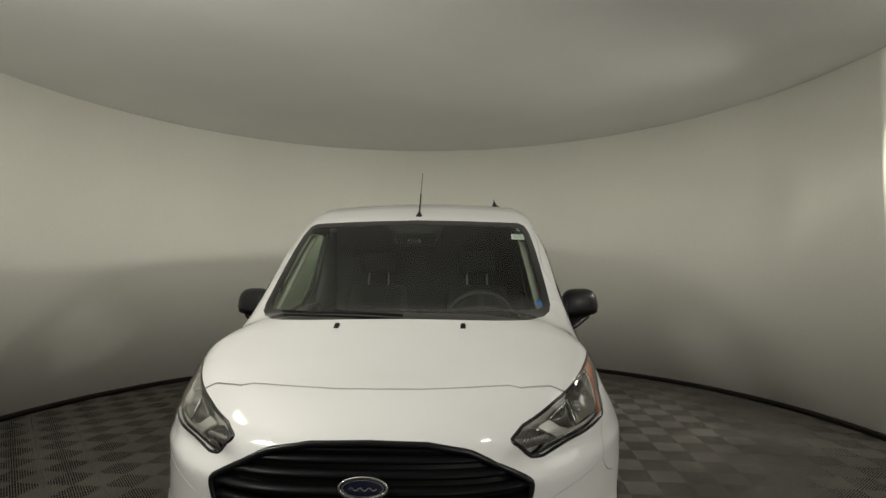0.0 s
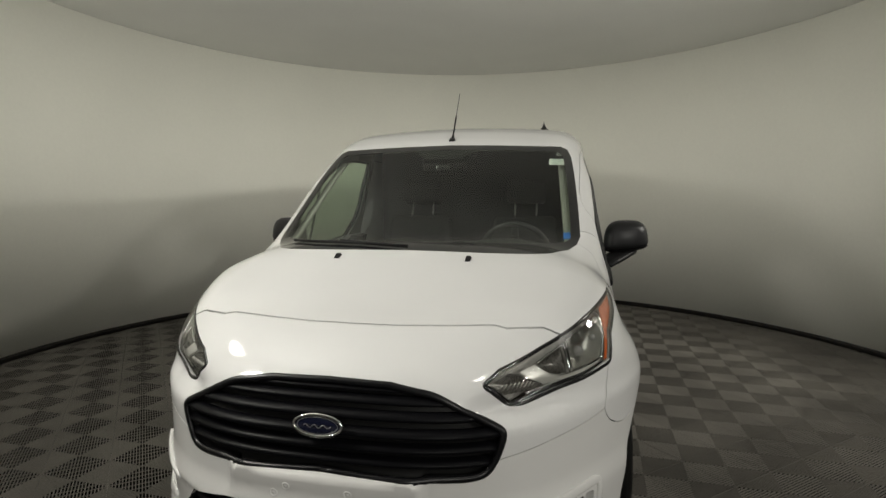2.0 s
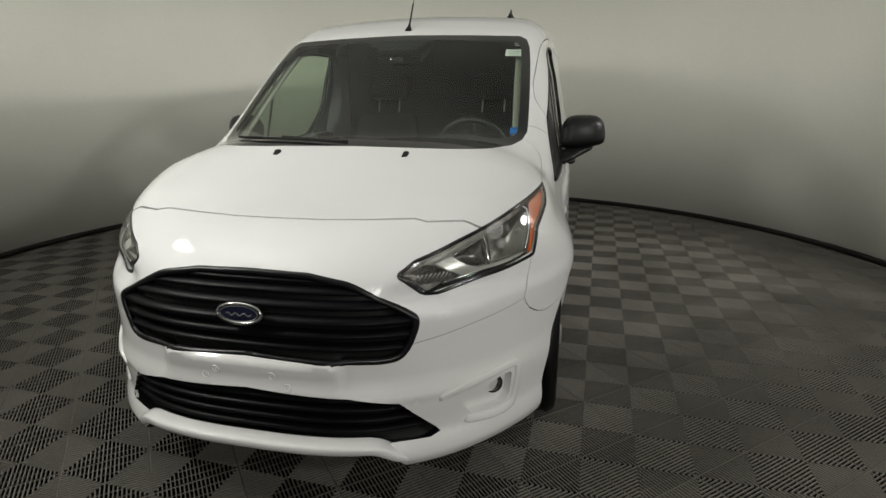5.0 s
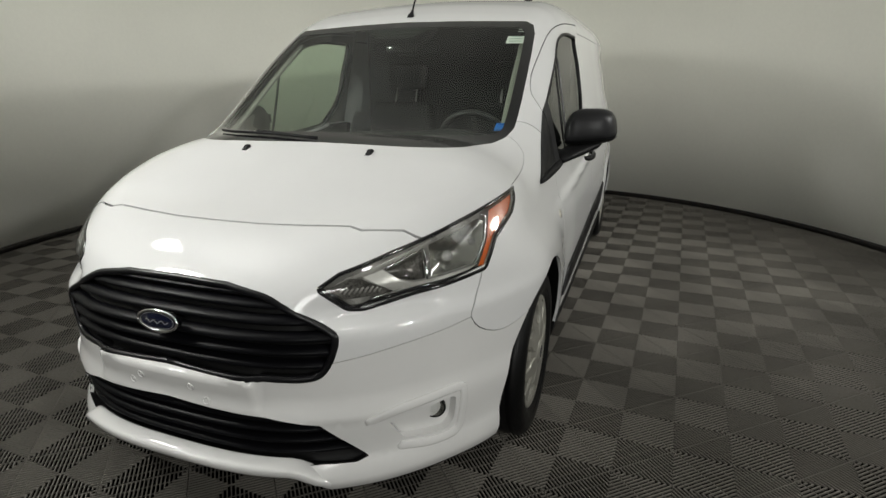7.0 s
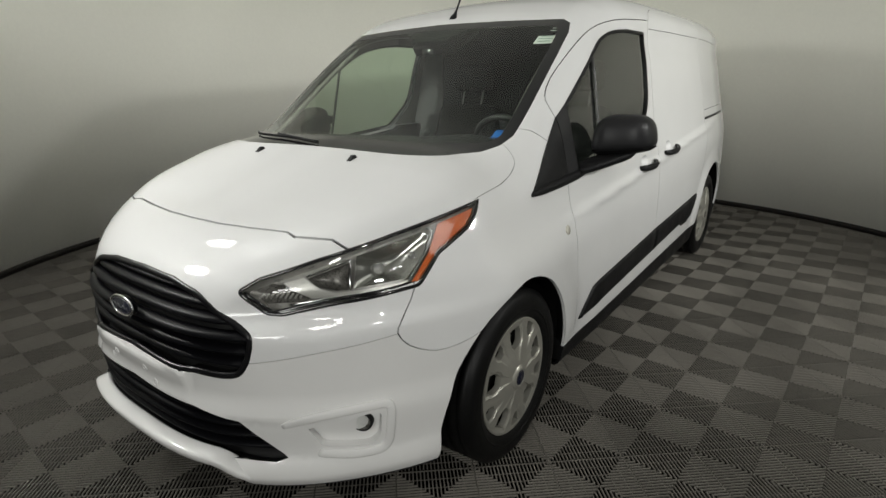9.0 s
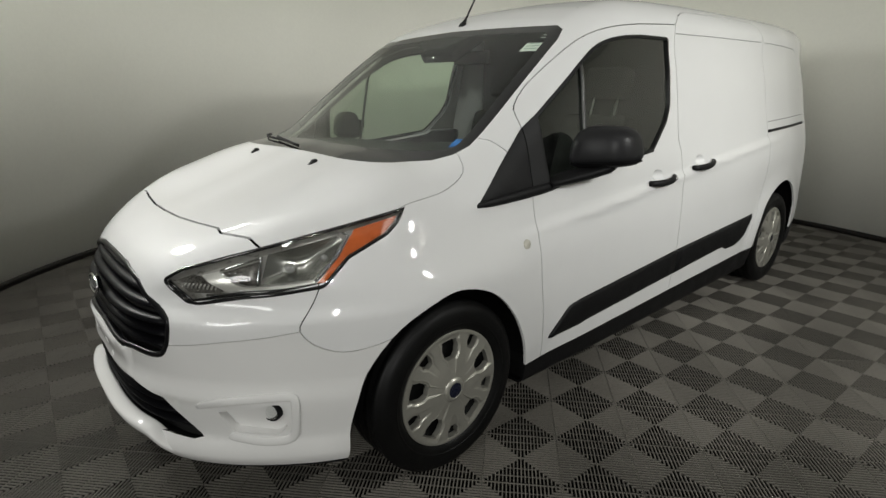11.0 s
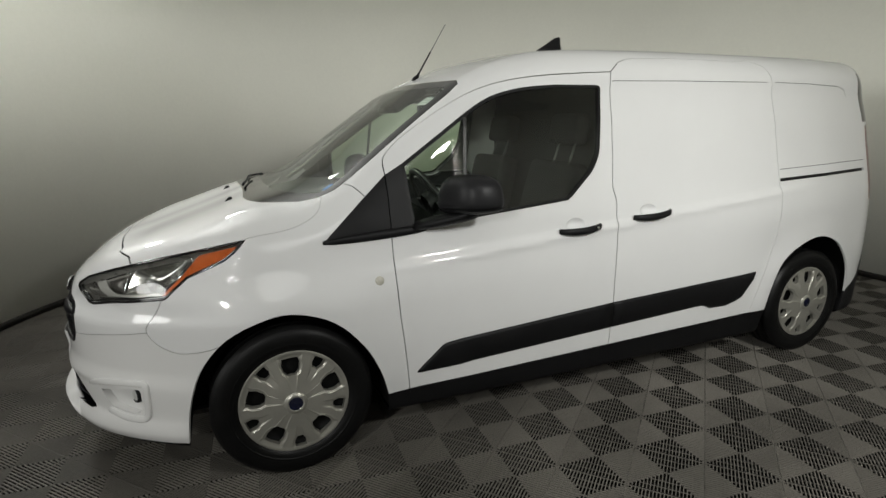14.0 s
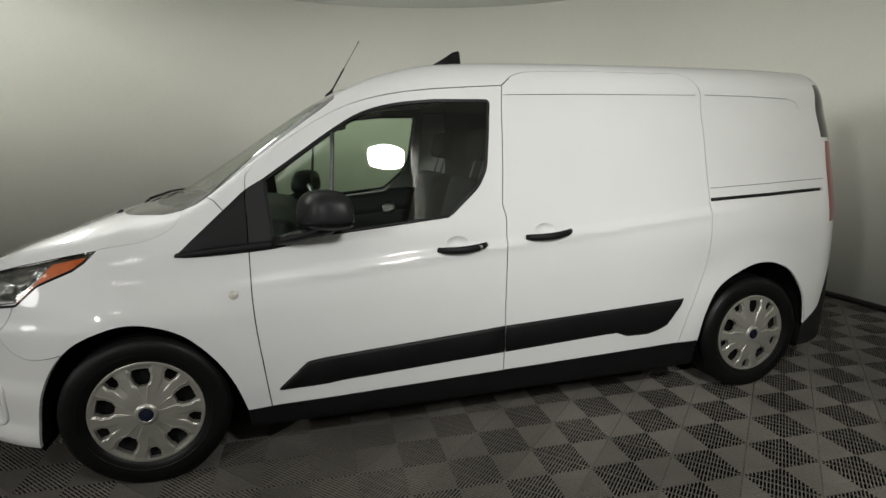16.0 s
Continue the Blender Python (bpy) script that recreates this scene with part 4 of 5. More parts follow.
# ---- door mirrors ----
for flip in (False, True):
    side = (lambda d: mirrored(*d)) if flip else (lambda d: d)
    mirror = new("side_mirror")
    mirror.parent = van
    tagged(mirror, "black plastic door mirror")
    verts, faces, rows, cols = [], [], 22, 32
    for i in range(rows + 1):
        phi = math.pi * i / rows - math.pi / 2
        for j in range(cols):
            th = 2 * math.pi * j / cols
            c, s = math.cos(phi), math.sin(phi)

            def power(v, e):
                return math.copysign(abs(v) ** e, v)

            x = power(c, 0.55) * power(math.cos(th), 0.6)
            yy = power(c, 0.7) * power(math.sin(th), 0.75)
            z = power(s, 0.62 if s > 0 else 0.4)
            # the cap narrows to its crown
            crown = 1 - 0.20 * ((z + 1) / 2) ** 2
            x *= crown
            yy = yy * crown * (0.085 if yy > 0 else 0.105)
            verts.append((0.964 + 0.118 * x, 0.752 + yy + 0.045 * x, 1.126 + (0.082 if z > 0 else 0.070) * z + 0.010 * x * (1 - z) * 0.5))
    for i in range(rows):
        faces += [(i * cols + j, i * cols + (j + 1) % cols, (i + 1) * cols + (j + 1) % cols, (i + 1) * cols + j) for j in range(cols)]
    part_data("mirror_cap", *side((verts, faces)), PLASTIC_MIRROR, mirror, "satin black mirror cap")
    # lower shell under the cap, and the arm to the door
    lower = [tuple(Vector((0.964, 0.752, 1.126)) + Vector(((p[0] - 0.964) * 1.025, (p[1] - 0.752) * 1.025, (p[2] - 1.126) * 1.12 - 0.002))) for p in verts]
    keep = faces[: 8 * cols]
    part_data("mirror_shell", *side((lower[: 9 * cols], keep)), PLASTIC, mirror, "matt black lower mirror shell")
    path = [(0.84, 0.55, 0.992), (0.87, 0.61, 1.006), (0.91, 0.67, 1.022), (0.945, 0.715, 1.036), (0.985, 0.742, 1.05), (1.01, 0.752, 1.062)]
    part_data("mirror_arm", *side(sweep_data(path, 0.060, 0.026, segments=14, taper=[0.8, 0.95, 1.0, 1.0, 0.9, 0.5])), PLASTIC, mirror, "black mirror arm")
    m = pose(0.950, 0.838, 1.130)
    g = box_bm((0.09, 0.006, 0.05), (0, 0, 0), 0.002, 1)
    bmesh.ops.transform(g, matrix=(Matrix.Diagonal((-1, 1, 1, 1)) @ m) if flip else m, verts=g.verts)
    part("mirror_glass", g, CHROME, mirror, "mirror glass")

# ---- grille, badge and lower intake ----
def bar_line(z, outline, inset_by, back, count=25):
    """Points across the front at height z, between the outline's sides."""
    xs = []
    pts = outline + [outline[0]]
    for (a, b), (c, d) in zip(pts, pts[1:]):
        if (b - z) * (d - z) < 0:
            xs.append(a + (c - a) * (z - b) / (d - b))
    x = max(xs) - inset_by
    p = at_front([(v, z) for v in np.linspace(-x, x, count)])
    p[:, 1] += back
    return p


grille = sheet("grille", faces_tagged(6), SEAL, van, "black slatted radiator grille", both=True, shift=-0.040, lip=0.0)
ring = dense(GRILLE[:-1] + [GRILLE[-1]], 0.04)
ring = [q for q in ring if q[0] > 0.001]
loop = [(x, z) for x, z in ring]
full = [(0.0, 0.564)] + loop + [(0.0, 0.799)] + [(-x, z) for x, z in reversed(loop)]
full = full + full[:2]
edge = at_front(full, -0.006)
up = onto_body(edge)[1]
part_data("grille_frame", *sweep_data(edge, 0.011, 0.009, up=up, segments=10), GRILLE_RIM, grille, "satin black grille frame")
wall_in = at_front(full, -0.045)
n = len(full)
part_data("grille_well", [tuple(p) for p in edge] + [tuple(p) for p in wall_in], [(i, i + 1, n + i + 1, n + i) for i in range(n - 1)], SEAL, grille)
for z, wide in ((0.594, 0.015), (0.634, 0.016), (0.674, 0.017), (0.714, 0.017), (0.751, 0.015), (0.780, 0.010)):
    p = bar_line(z, GRILLE, 0.012, 0.026)
    up = [(0, -0.35, 1.0)] * len(p)
    part_data("grille_slat", *sweep_data(p, 0.020, wide * 0.62, up=up, segments=10), PLASTIC_SATIN, grille)
# oval badge: plain blue with a chrome rim
c = at_front([(0.0, 0.694)])[0]
nrm = Vector(onto_body([c])[1][0])
badge_pose = Matrix.Translation(Vector(c) + Vector((0, -0.012, 0))) @ pose(0, 0, 0, 90 - 8)
oval = [(0.066 * math.cos(a * math.pi / 20), 0.0262 * math.sin(a * math.pi / 20)) for a in range(40)]
v, f = fan_data(oval, lambda a, b, r: np.c_[a, b, 0.005 * (1 - r**2)], 4)
badge = part_data("badge", [tuple(badge_pose @ Vector(q)) for q in v], f, BADGE_BLUE, grille, "plain dark blue oval badge")
rim = [(a * 1.06, b * 1.10, 0.0) for a, b in oval] + [(oval[0][0] * 1.06, 0, 0), (oval[1][0] * 1.06, oval[1][1] * 1.1, 0)]
v, f = sweep_data(rim, 0.0045, 0.0045, up=[(0, 0, 1)] * 42, segments=8)
part_data("badge_rim", [tuple(badge_pose @ Vector(q)) for q in v], f, CHROME, badge, "chrome badge rim")
inner_ring = [(a * 0.90, b * 0.86, 0.0026) for a, b in oval] + [(oval[0][0] * 0.90, 0, 0.0026), (oval[1][0] * 0.90, oval[1][1] * 0.86, 0.0026)]
v, f = sweep_data(inner_ring, 0.0009, 0.0009, up=[(0, 0, 1)] * 42, segments=6)
part_data("badge_line", [tuple(badge_pose @ Vector(q)) for q in v], f, CHROME_DULL, badge, "thin silver line")
wave = [(-0.040 + 0.080 * k / 24, 0.004 * math.sin(k * 0.8) - 0.001, 0.0062 - 0.003 * (abs(k - 12) / 12) ** 2) for k in range(25)]
v, f = sweep_data(wave, 0.0014, 0.0008, up=[(0, 0, 1)] * 25, segments=6)
part_data("badge_mark", [tuple(badge_pose @ Vector(q)) for q in v], f, CHROME_DULL, badge, "plain silver wave")
v, f = fan_data([(a * 1.05, b * 1.08) for a, b in oval], lambda a, b, r: np.c_[a, b, -0.016 * r], 3)
part_data("badge_base", [tuple(badge_pose @ Vector(q)) for q in v], f, GLOSS_BLACK, badge)

intake = sheet("lower_intake", faces_tagged(7), SEAL, van, "black lower air intake", both=True, shift=-0.055, lip=0.0)
ring = [q for q in dense(INTAKE, 0.05) if q[0] > 0.001]
full = [(0.0, 0.306)] + ring + [(0.0, 0.462)] + [(-x, z) for x, z in reversed(ring)]
full = full + full[:2]
edge, deep = at_front(full, 0.0), at_front(full, -0.06)
n = len(full)
part_data("intake_well", [tuple(p) for p in edge] + [tuple(p) for p in deep], [(i, i + 1, n + i + 1, n + i) for i in range(n - 1)], PLASTIC, intake)
for z in (0.328, 0.365, 0.402, 0.434):
    p = bar_line(z, INTAKE, 0.02, 0.026)
    part_data("intake_slat", *sweep_data(p, 0.016, 0.008, up=[(0, -0.3, 1)] * len(p), segments=8), PLASTIC_SATIN, intake)
# recess under the intake and the lip that bridges it
sheet("chin_recess", faces_tagged(14), SEAL, bumper, "black recess under the bumper", both=True, shift=-0.05, lip=0.0)
xs = np.linspace(-0.49, 0.49, 41)
p = at_front([(x, 0.289 - 0.05 * (max(0.0, abs(x) - 0.36) / 0.1) ** 2) for x in xs])
p = p + onto_body(p)[1] * (0.008 - 0.024 * step(np.abs(xs), 0.36, 0.48))[:, None]
part_data("chin_lip", *sweep_data(p, 0.026, 0.017, up=[(0, -0.25, 1)] * 41, segments=16, square=0.5, taper=[0.35, 0.65, 0.85] + [1] * 35 + [0.85, 0.65, 0.35]), BUMPER_PAINT, bumper, "white chin lip below the intake")
# screw dimples of the empty plate holder
for x, z in ((-0.098, 0.512), (-0.138, 0.487), (0.085, 0.508), (0.132, 0.472)):
    c = at_front([(x, z)], 0.0005)[0]
    t = [(x + 0.0105 * math.cos(a * math.pi / 8), z + 0.0105 * math.sin(a * math.pi / 8)) for a in range(18)]
    p = at_front(t, 0.0005)
    part_data("plate_dimple", *sweep_data(p, 0.0016, 0.0016, up=[(0, -1, 0)] * 18, segments=6), BUMPER_PAINT, bumper)
    v, f = fan_data([(0.005 * math.cos(a * math.pi / 6), 0.005 * math.sin(a * math.pi / 6)) for a in range(12)], lambda a, b, r: np.c_[a, b, 0.002 * (1 - r)], 2)
    m = Matrix.Translation(c) @ pose(0, 0, 0, 90)
    part_data("plate_screw", [tuple(m @ Vector(q)) for q in v], f, BUMPER_PAINT, bumper)


# ---- head lamps and fog lamps ----
def corner_patch(outline, depth, bulge=0.0, gap=0.03, rings=5):
    return fan_data(dense(outline, gap), lambda a, b, r: at_corner(list(zip(a, b)), -(depth + bulge * (1 - r * r))[:, None]), rings)


ORANGE_ZONE = [(0.243, 0.799), (0.260, 0.796), (0.322, 0.869), (0.424, 0.923), (0.447, 0.948), (0.457, 0.968), (0.335, 0.940), (0.322, 0.915), (0.30, 0.87)]
BOWL_ZONE = [(0.078, 0.797), (0.230, 0.810), (0.285, 0.868), (0.305, 0.915), (0.285, 0.926), (0.09, 0.882)]
PROJECTOR = [(-0.05, 0.835), (0.01, 0.853), (0.070, 0.870), (0.064, 0.792), (0.03, 0.790), (-0.01, 0.805)]
BAND_ZONE = [(-0.115, 0.822), (-0.035, 0.764), (0.03, 0.773), (0.028, 0.785), (-0.014, 0.802), (-0.058, 0.836)]
LOW_ZONE = [(0.03, 0.773), (0.2, 0.790), (0.24, 0.804), (0.065, 0.788), (0.028, 0.786)]
INNER_ZONE = [(-0.215, 0.797), (-0.165, 0.750), (-0.06, 0.755), (-0.042, 0.764), (-0.118, 0.818), (-0.15, 0.822)]
for flip in (False, True):
    side = (lambda d: mirrored(*d)) if flip else (lambda d: d)
    lamp = new("headlamp")
    lamp.parent = van
    tagged(lamp, "clear headlamp with chrome bowls and an orange side reflector")
    lens = sheet("lens", faces_tagged(8), LENS_CLEAR, lamp, "clear plastic lens", flip=flip, shift=0.002, lip=0.0)
    lens.visible_shadow = False
    sheet("lamp_housing", faces_tagged(8), LAMP_BODY, lamp, "dark lamp housing", flip=flip, shift=-0.05, lip=0.0)
    ring = dense(LAMP, 0.03)
    edge, deep = at_corner(ring, 0.0), at_corner(ring, -0.052)
    n = len(ring)
    part_data("lamp_well", *side(([tuple(p) for p in edge] + [tuple(p) for p in deep], [(i, (i + 1) % n, n + (i + 1) % n, n + i) for i in range(n)])), LAMP_BODY, lamp)
    border = ring + ring[:2]
    p = at_corner(border, -0.001)
    part_data("lamp_seal", *side(sweep_data(p, 0.0065, 0.004, up=onto_body(p)[1], segments=6)), GLOSS_BLACK, lamp, "black lamp seal")
    part_data("orange_reflector", *side(corner_patch(ORANGE_ZONE, 0.010, gap=0.02)), ORANGE, lamp, "orange side reflector")
    part_data("main_bowl", *side(corner_patch(BOWL_ZONE, 0.014, 0.032, rings=8)), REFLECTOR, lamp, "chrome main beam bowl")
    part_data("projector_lens", *side(corner_patch(PROJECTOR, 0.026, -0.014, gap=0.02, rings=8)), LAMP_DARK, lamp, "dark dipped beam lens")
    part_data("chrome_band", *side(corner_patch(BAND_ZONE, 0.016, gap=0.02, rings=3)), LAMP_SATIN, lamp, "satin silver band")
    part_data("lower_band", *side(corner_patch(LOW_ZONE, 0.016, gap=0.02, rings=3)), LAMP_SATIN, lamp, "satin silver band")
    park = part_data("park_lamp", *side(corner_patch(INNER_ZONE, 0.020, 0.010)), LAMP_DARK, lamp, "dark fluted park lamp")
    for k in range(9):
        u = -0.185 + 0.014 * k
        p = at_corner([(u, 0.760 + 0.004 * k * 0.1), (u + 0.006, 0.775), (u + 0.012, 0.79)], -0.024)
        part_data("park_flute", *side(sweep_data(p, 0.003, 0.002, up=onto_body(p)[1], segments=6)), LAMP_BODY, park)
    for line in ([(0.235, 0.803), (0.292, 0.868), (0.318, 0.925), (0.30, 0.934)], [(-0.05, 0.837), (0.01, 0.856), (0.072, 0.874), (0.068, 0.792)], [(-0.10, 0.750), (0.03, 0.768), (0.15, 0.782)]):
        p = at_corner(dense(line, 0.02)[: -max(1, math.ceil(math.dist(line[-1], line[0]) / 0.02))] + [line[-1]], -0.014)
        part_data("chrome_edge", *side(sweep_data(p, 0.004, 0.004, up=onto_body(p)[1], segments=8)), CHROME, lamp, "chrome edge")
    low_edge = curved([(-0.226, 0.792), (-0.165, 0.740), (-0.12, 0.737), (0.035, 0.765), (0.15, 0.779), (0.256, 0.793)], 4)
    p = at_corner(low_edge, -0.011)
    part_data("lamp_skirt", *side(sweep_data(p, 0.008, 0.004, up=onto_body(p)[1], segments=6)), GLOSS_BLACK, lamp, "black lower lamp border")
    for u, z, r in ((0.155, 0.848, 0.017), (0.255, 0.872, 0.012)):
        p = Vector(at_corner([(u, z)], -0.034)[0])
        bm = bmesh.new()
        bmesh.ops.create_uvsphere(bm, u_segments=16, v_segments=12, radius=r)
        for f in bm.faces:
            f.smooth = True
        bmesh.ops.translate(bm, vec=(-p.x if flip else p.x, p.y, p.z), verts=bm.verts)
        part("bulb", bm, LAMP_BULB, lamp, "bulb")

    # fog lamp in its recess, with the raised lip round it
    sheet("fog_recess", faces_tagged(9), BUMPER_PAINT, bumper, flip=flip, shift=-0.028, lip=0.0)
    ring = dense(FOG, 0.02)
    edge, deep = at_corner(ring, 0.0), at_corner(ring, -0.030)
    n = len(ring)
    part_data("fog_recess_wall", *side(([tuple(p) for p in edge] + [tuple(p) for p in deep], [(i, (i + 1) % n, n + (i + 1) % n, n + i) for i in range(n)])), BUMPER_PAINT, bumper)
    lip_line = [(-0.145, 0.409), (-0.10, 0.424), (-0.04, 0.437), (0.06, 0.446), (0.145, 0.449), (0.163, 0.438), (0.164, 0.40), (0.158, 0.34), (0.150, 0.312), (0.125, 0.297), (0.05, 0.296), (-0.035, 0.307), (-0.05, 0.312)]
    lip_line = curved(lip_line, 3)
    p = at_corner(lip_line, 0.0)
    part_data("fog_lip", *side(sweep_data(p, 0.0135, 0.0085, up=onto_body(p)[1], segments=16, square=0.55, taper=[0.5, 0.7, 0.9] + [1] * (len(p) - 6) + [0.9, 0.7, 0.5])), BUMPER_PAINT, bumper, "raised white lip round the fog lamp")
    q = Vector(at_corner([(0.082, 0.380)], -0.030)[0])
    aim = Vector((0.45, -0.9, 0)).normalized()
    turn = aim.to_track_quat("Z", "Y").to_matrix().to_4x4()
    fog = new("fog_lamp")
    fog.parent = van
    tagged(fog, "small round fog lamp in the bumper")
    for name, prof, mat in (("fog_bowl", [(0.0001, -0.012), (0.018, -0.006), (0.028, 0.004)], LAMP_DARK), ("fog_rim", [(0.0265, 0.006), (0.030, 0.008), (0.033, 0.002), (0.033, -0.02)], PLASTIC), ("fog_glass", [(0.0001, 0.012), (0.016, 0.009), (0.027, 0.004)], LENS_CLEAR)):
        v, f = lathe_data(prof, 28)
        part_data(name, *side(([tuple(q + (turn @ Vector(k))) for k in v], f)), mat, fog)

# ---- aerials on the roof ----
base = Vector(at_top([(0.01, 0.862)])[0])
tip = Vector((0.018, 1.04, 1.950))
aerial = new("roof_aerial")
aerial.parent = van
tagged(aerial, "thin black whip aerial")
part_data("aerial_foot", *sweep_data([base + (tip - base) * k for k in (-0.04, 0.0, 0.03, 0.07, 0.12)], 0.016, 0.016, taper=[1.2, 1.15, 0.85, 0.5, 0.35], segments=12), PLASTIC, aerial)
part_data("aerial_stem", *sweep_data([base + (tip - base) * (0.1 + 0.4 * k / 5) for k in range(6)], 0.0045, 0.0045, segments=8), PLASTIC, aerial)
part_data("aerial_whip", *sweep_data([base + (tip - base) * (0.48 + 0.52 * k / 5) for k in range(6)], 0.0018, 0.0018, segments=6), SEAL, aerial)
foot = at_top([(0.505, 1.40)])[0]
bm = bmesh.new()
profile = [(-0.075, 0.0), (0.075, 0.0), (0.072, 0.02), (0.066, 0.07), (0.058, 0.074), (0.03, 0.066), (-0.02, 0.034), (-0.07, 0.006)]
rings = []
for x, k in ((-0.042, 0.0), (-0.014, 0.7), (0.0, 1.0), (0.014, 0.7), (0.042, 0.0)):
    rings.append([bm.verts.new((foot[0] + x * (1 - 0.75 * min(1, z / 0.07)), foot[1] + y * (0.8 + 0.2 * k), foot[2] - 0.006 + z * (0.15 + 0.85 * k))) for y, z in profile])
for a, b in zip(rings, rings[1:]):
    for i in range(len(profile)):
        j = (i + 1) % len(profile)
        bm.faces.new((a[i], a[j], b[j], b[i]))
bm.faces.new(rings[0])
bm.faces.new(rings[-1][::-1])
smooth_by_angle(bm, 35)
part("shark_fin", bm, PLASTIC, van, "black shark-fin aerial")
# the two roof ditches
for x in (0.60, -0.60):
    p = at_top([(x * (0.97 + 0.03 * k / 12), 1.02 + 2.3 * k / 12) for k in range(13)], -0.001)
    part_data("roof_ditch", *sweep_data(p, 0.004, 0.002, segments=6), SEAL_GREY, van, "narrow roof seam")

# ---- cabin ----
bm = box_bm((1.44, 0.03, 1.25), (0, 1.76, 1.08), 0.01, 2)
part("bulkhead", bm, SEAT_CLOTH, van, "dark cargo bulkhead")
bm = bmesh.new()
sect = [(0.02, 0.60), (0.02, 1.075), (0.25, 1.095), (0.45, 1.09), (0.58, 1.065), (0.64, 1.02), (0.66, 0.90), (0.60, 0.60)]
cols = []
for x in np.linspace(-0.74, 0.74, 25):
    hump = 0.035 * math.exp(-(((x - 0.38) / 0.17) ** 2)) + 0.012 * math.exp(-((x / 0.2) ** 2))
    shrink = 0.30 * (abs(x) / 0.74) ** 2
    cols.append([bm.verts.new((x, y + (shrink if y < 0.1 else shrink * 0.15), z + (hump if 0.2 < y < 0.6 and z > 1.03 else 0) - 0.02 * (abs(x) / 0.74) ** 4)) for y, z in sect])
for a, b in zip(cols, cols[1:]):
    for i in range(len(sect)):
        j = (i + 1) % len(sect)
        bm.faces.new((a[i], a[j], b[j], b[i]))
bm.faces.new(cols[0])
bm.faces.new(cols[-1][::-1])
smooth_by_angle(bm, 50)
part("dashboard", bm, TRIM_DARK, van, "dark grey dashboard")
part("cabin_floor", box_bm((1.4, 1.8, 0.03), (0, 0.85, 0.45)), TRIM_DARK, van)
# steering wheel
wheel_pose = pose(0.385, 0.80, 1.02, -62, 0, 0)
steer = new("steering_wheel")
steer.parent = van
tagged(steer, "black steering wheel")
circle = [(0.185 * math.cos(a * math.pi / 20), 0.185 * math.sin(a * math.pi / 20), 0) for a in range(42)]
v, f = sweep_data(circle, 0.015, 0.013, up=[(0, 0, 1)] * 42, segments=10)
part_data("wheel_rim", [tuple(wheel_pose @ Vector(q)) for q in v], f, STEER, steer)
for a in (0, 180, 270):
    path = [wheel_pose @ Vector((r * math.cos(radians(a)), r * math.sin(radians(a)), 0.02 * (0.18 - r) / 0.18)) for r in (0.03, 0.09, 0.18)]
    part_data("wheel_spoke", *sweep_data(path, 0.02, 0.008, segments=8), TRIM_DARK, steer)
v, f = lathe_data([(0.0001, 0.03), (0.05, 0.026), (0.065, 0.01), (0.06, -0.03)], 24)
part_data("wheel_hub", [tuple(wheel_pose @ Vector(q)) for q in v], f, TRIM_DARK, steer)
# two seats with their raised head rests
for x in (0.385, -0.36):
    seat = new("seat")
    seat.parent = van
    tagged(seat, "dark cloth seat with a head rest on two steel posts")
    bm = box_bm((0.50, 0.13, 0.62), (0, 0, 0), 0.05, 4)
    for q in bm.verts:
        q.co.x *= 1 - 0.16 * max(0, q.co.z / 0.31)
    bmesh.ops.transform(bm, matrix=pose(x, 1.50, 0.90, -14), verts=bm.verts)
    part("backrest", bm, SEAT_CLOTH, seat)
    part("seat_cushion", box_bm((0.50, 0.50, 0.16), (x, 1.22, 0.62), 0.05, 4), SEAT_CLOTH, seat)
    for dx in (-0.075, 0.075):
        part_data("headrest_post", *sweep_data([(x + dx, 1.585 + 0.02 * k, 1.19 + 0.06 * k) for k in range(3)], 0.006, 0.006, segments=8), CHROME_DULL, seat, "steel head rest post")
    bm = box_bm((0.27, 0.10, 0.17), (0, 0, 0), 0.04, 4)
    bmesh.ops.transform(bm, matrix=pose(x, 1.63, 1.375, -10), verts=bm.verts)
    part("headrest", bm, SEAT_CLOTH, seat)


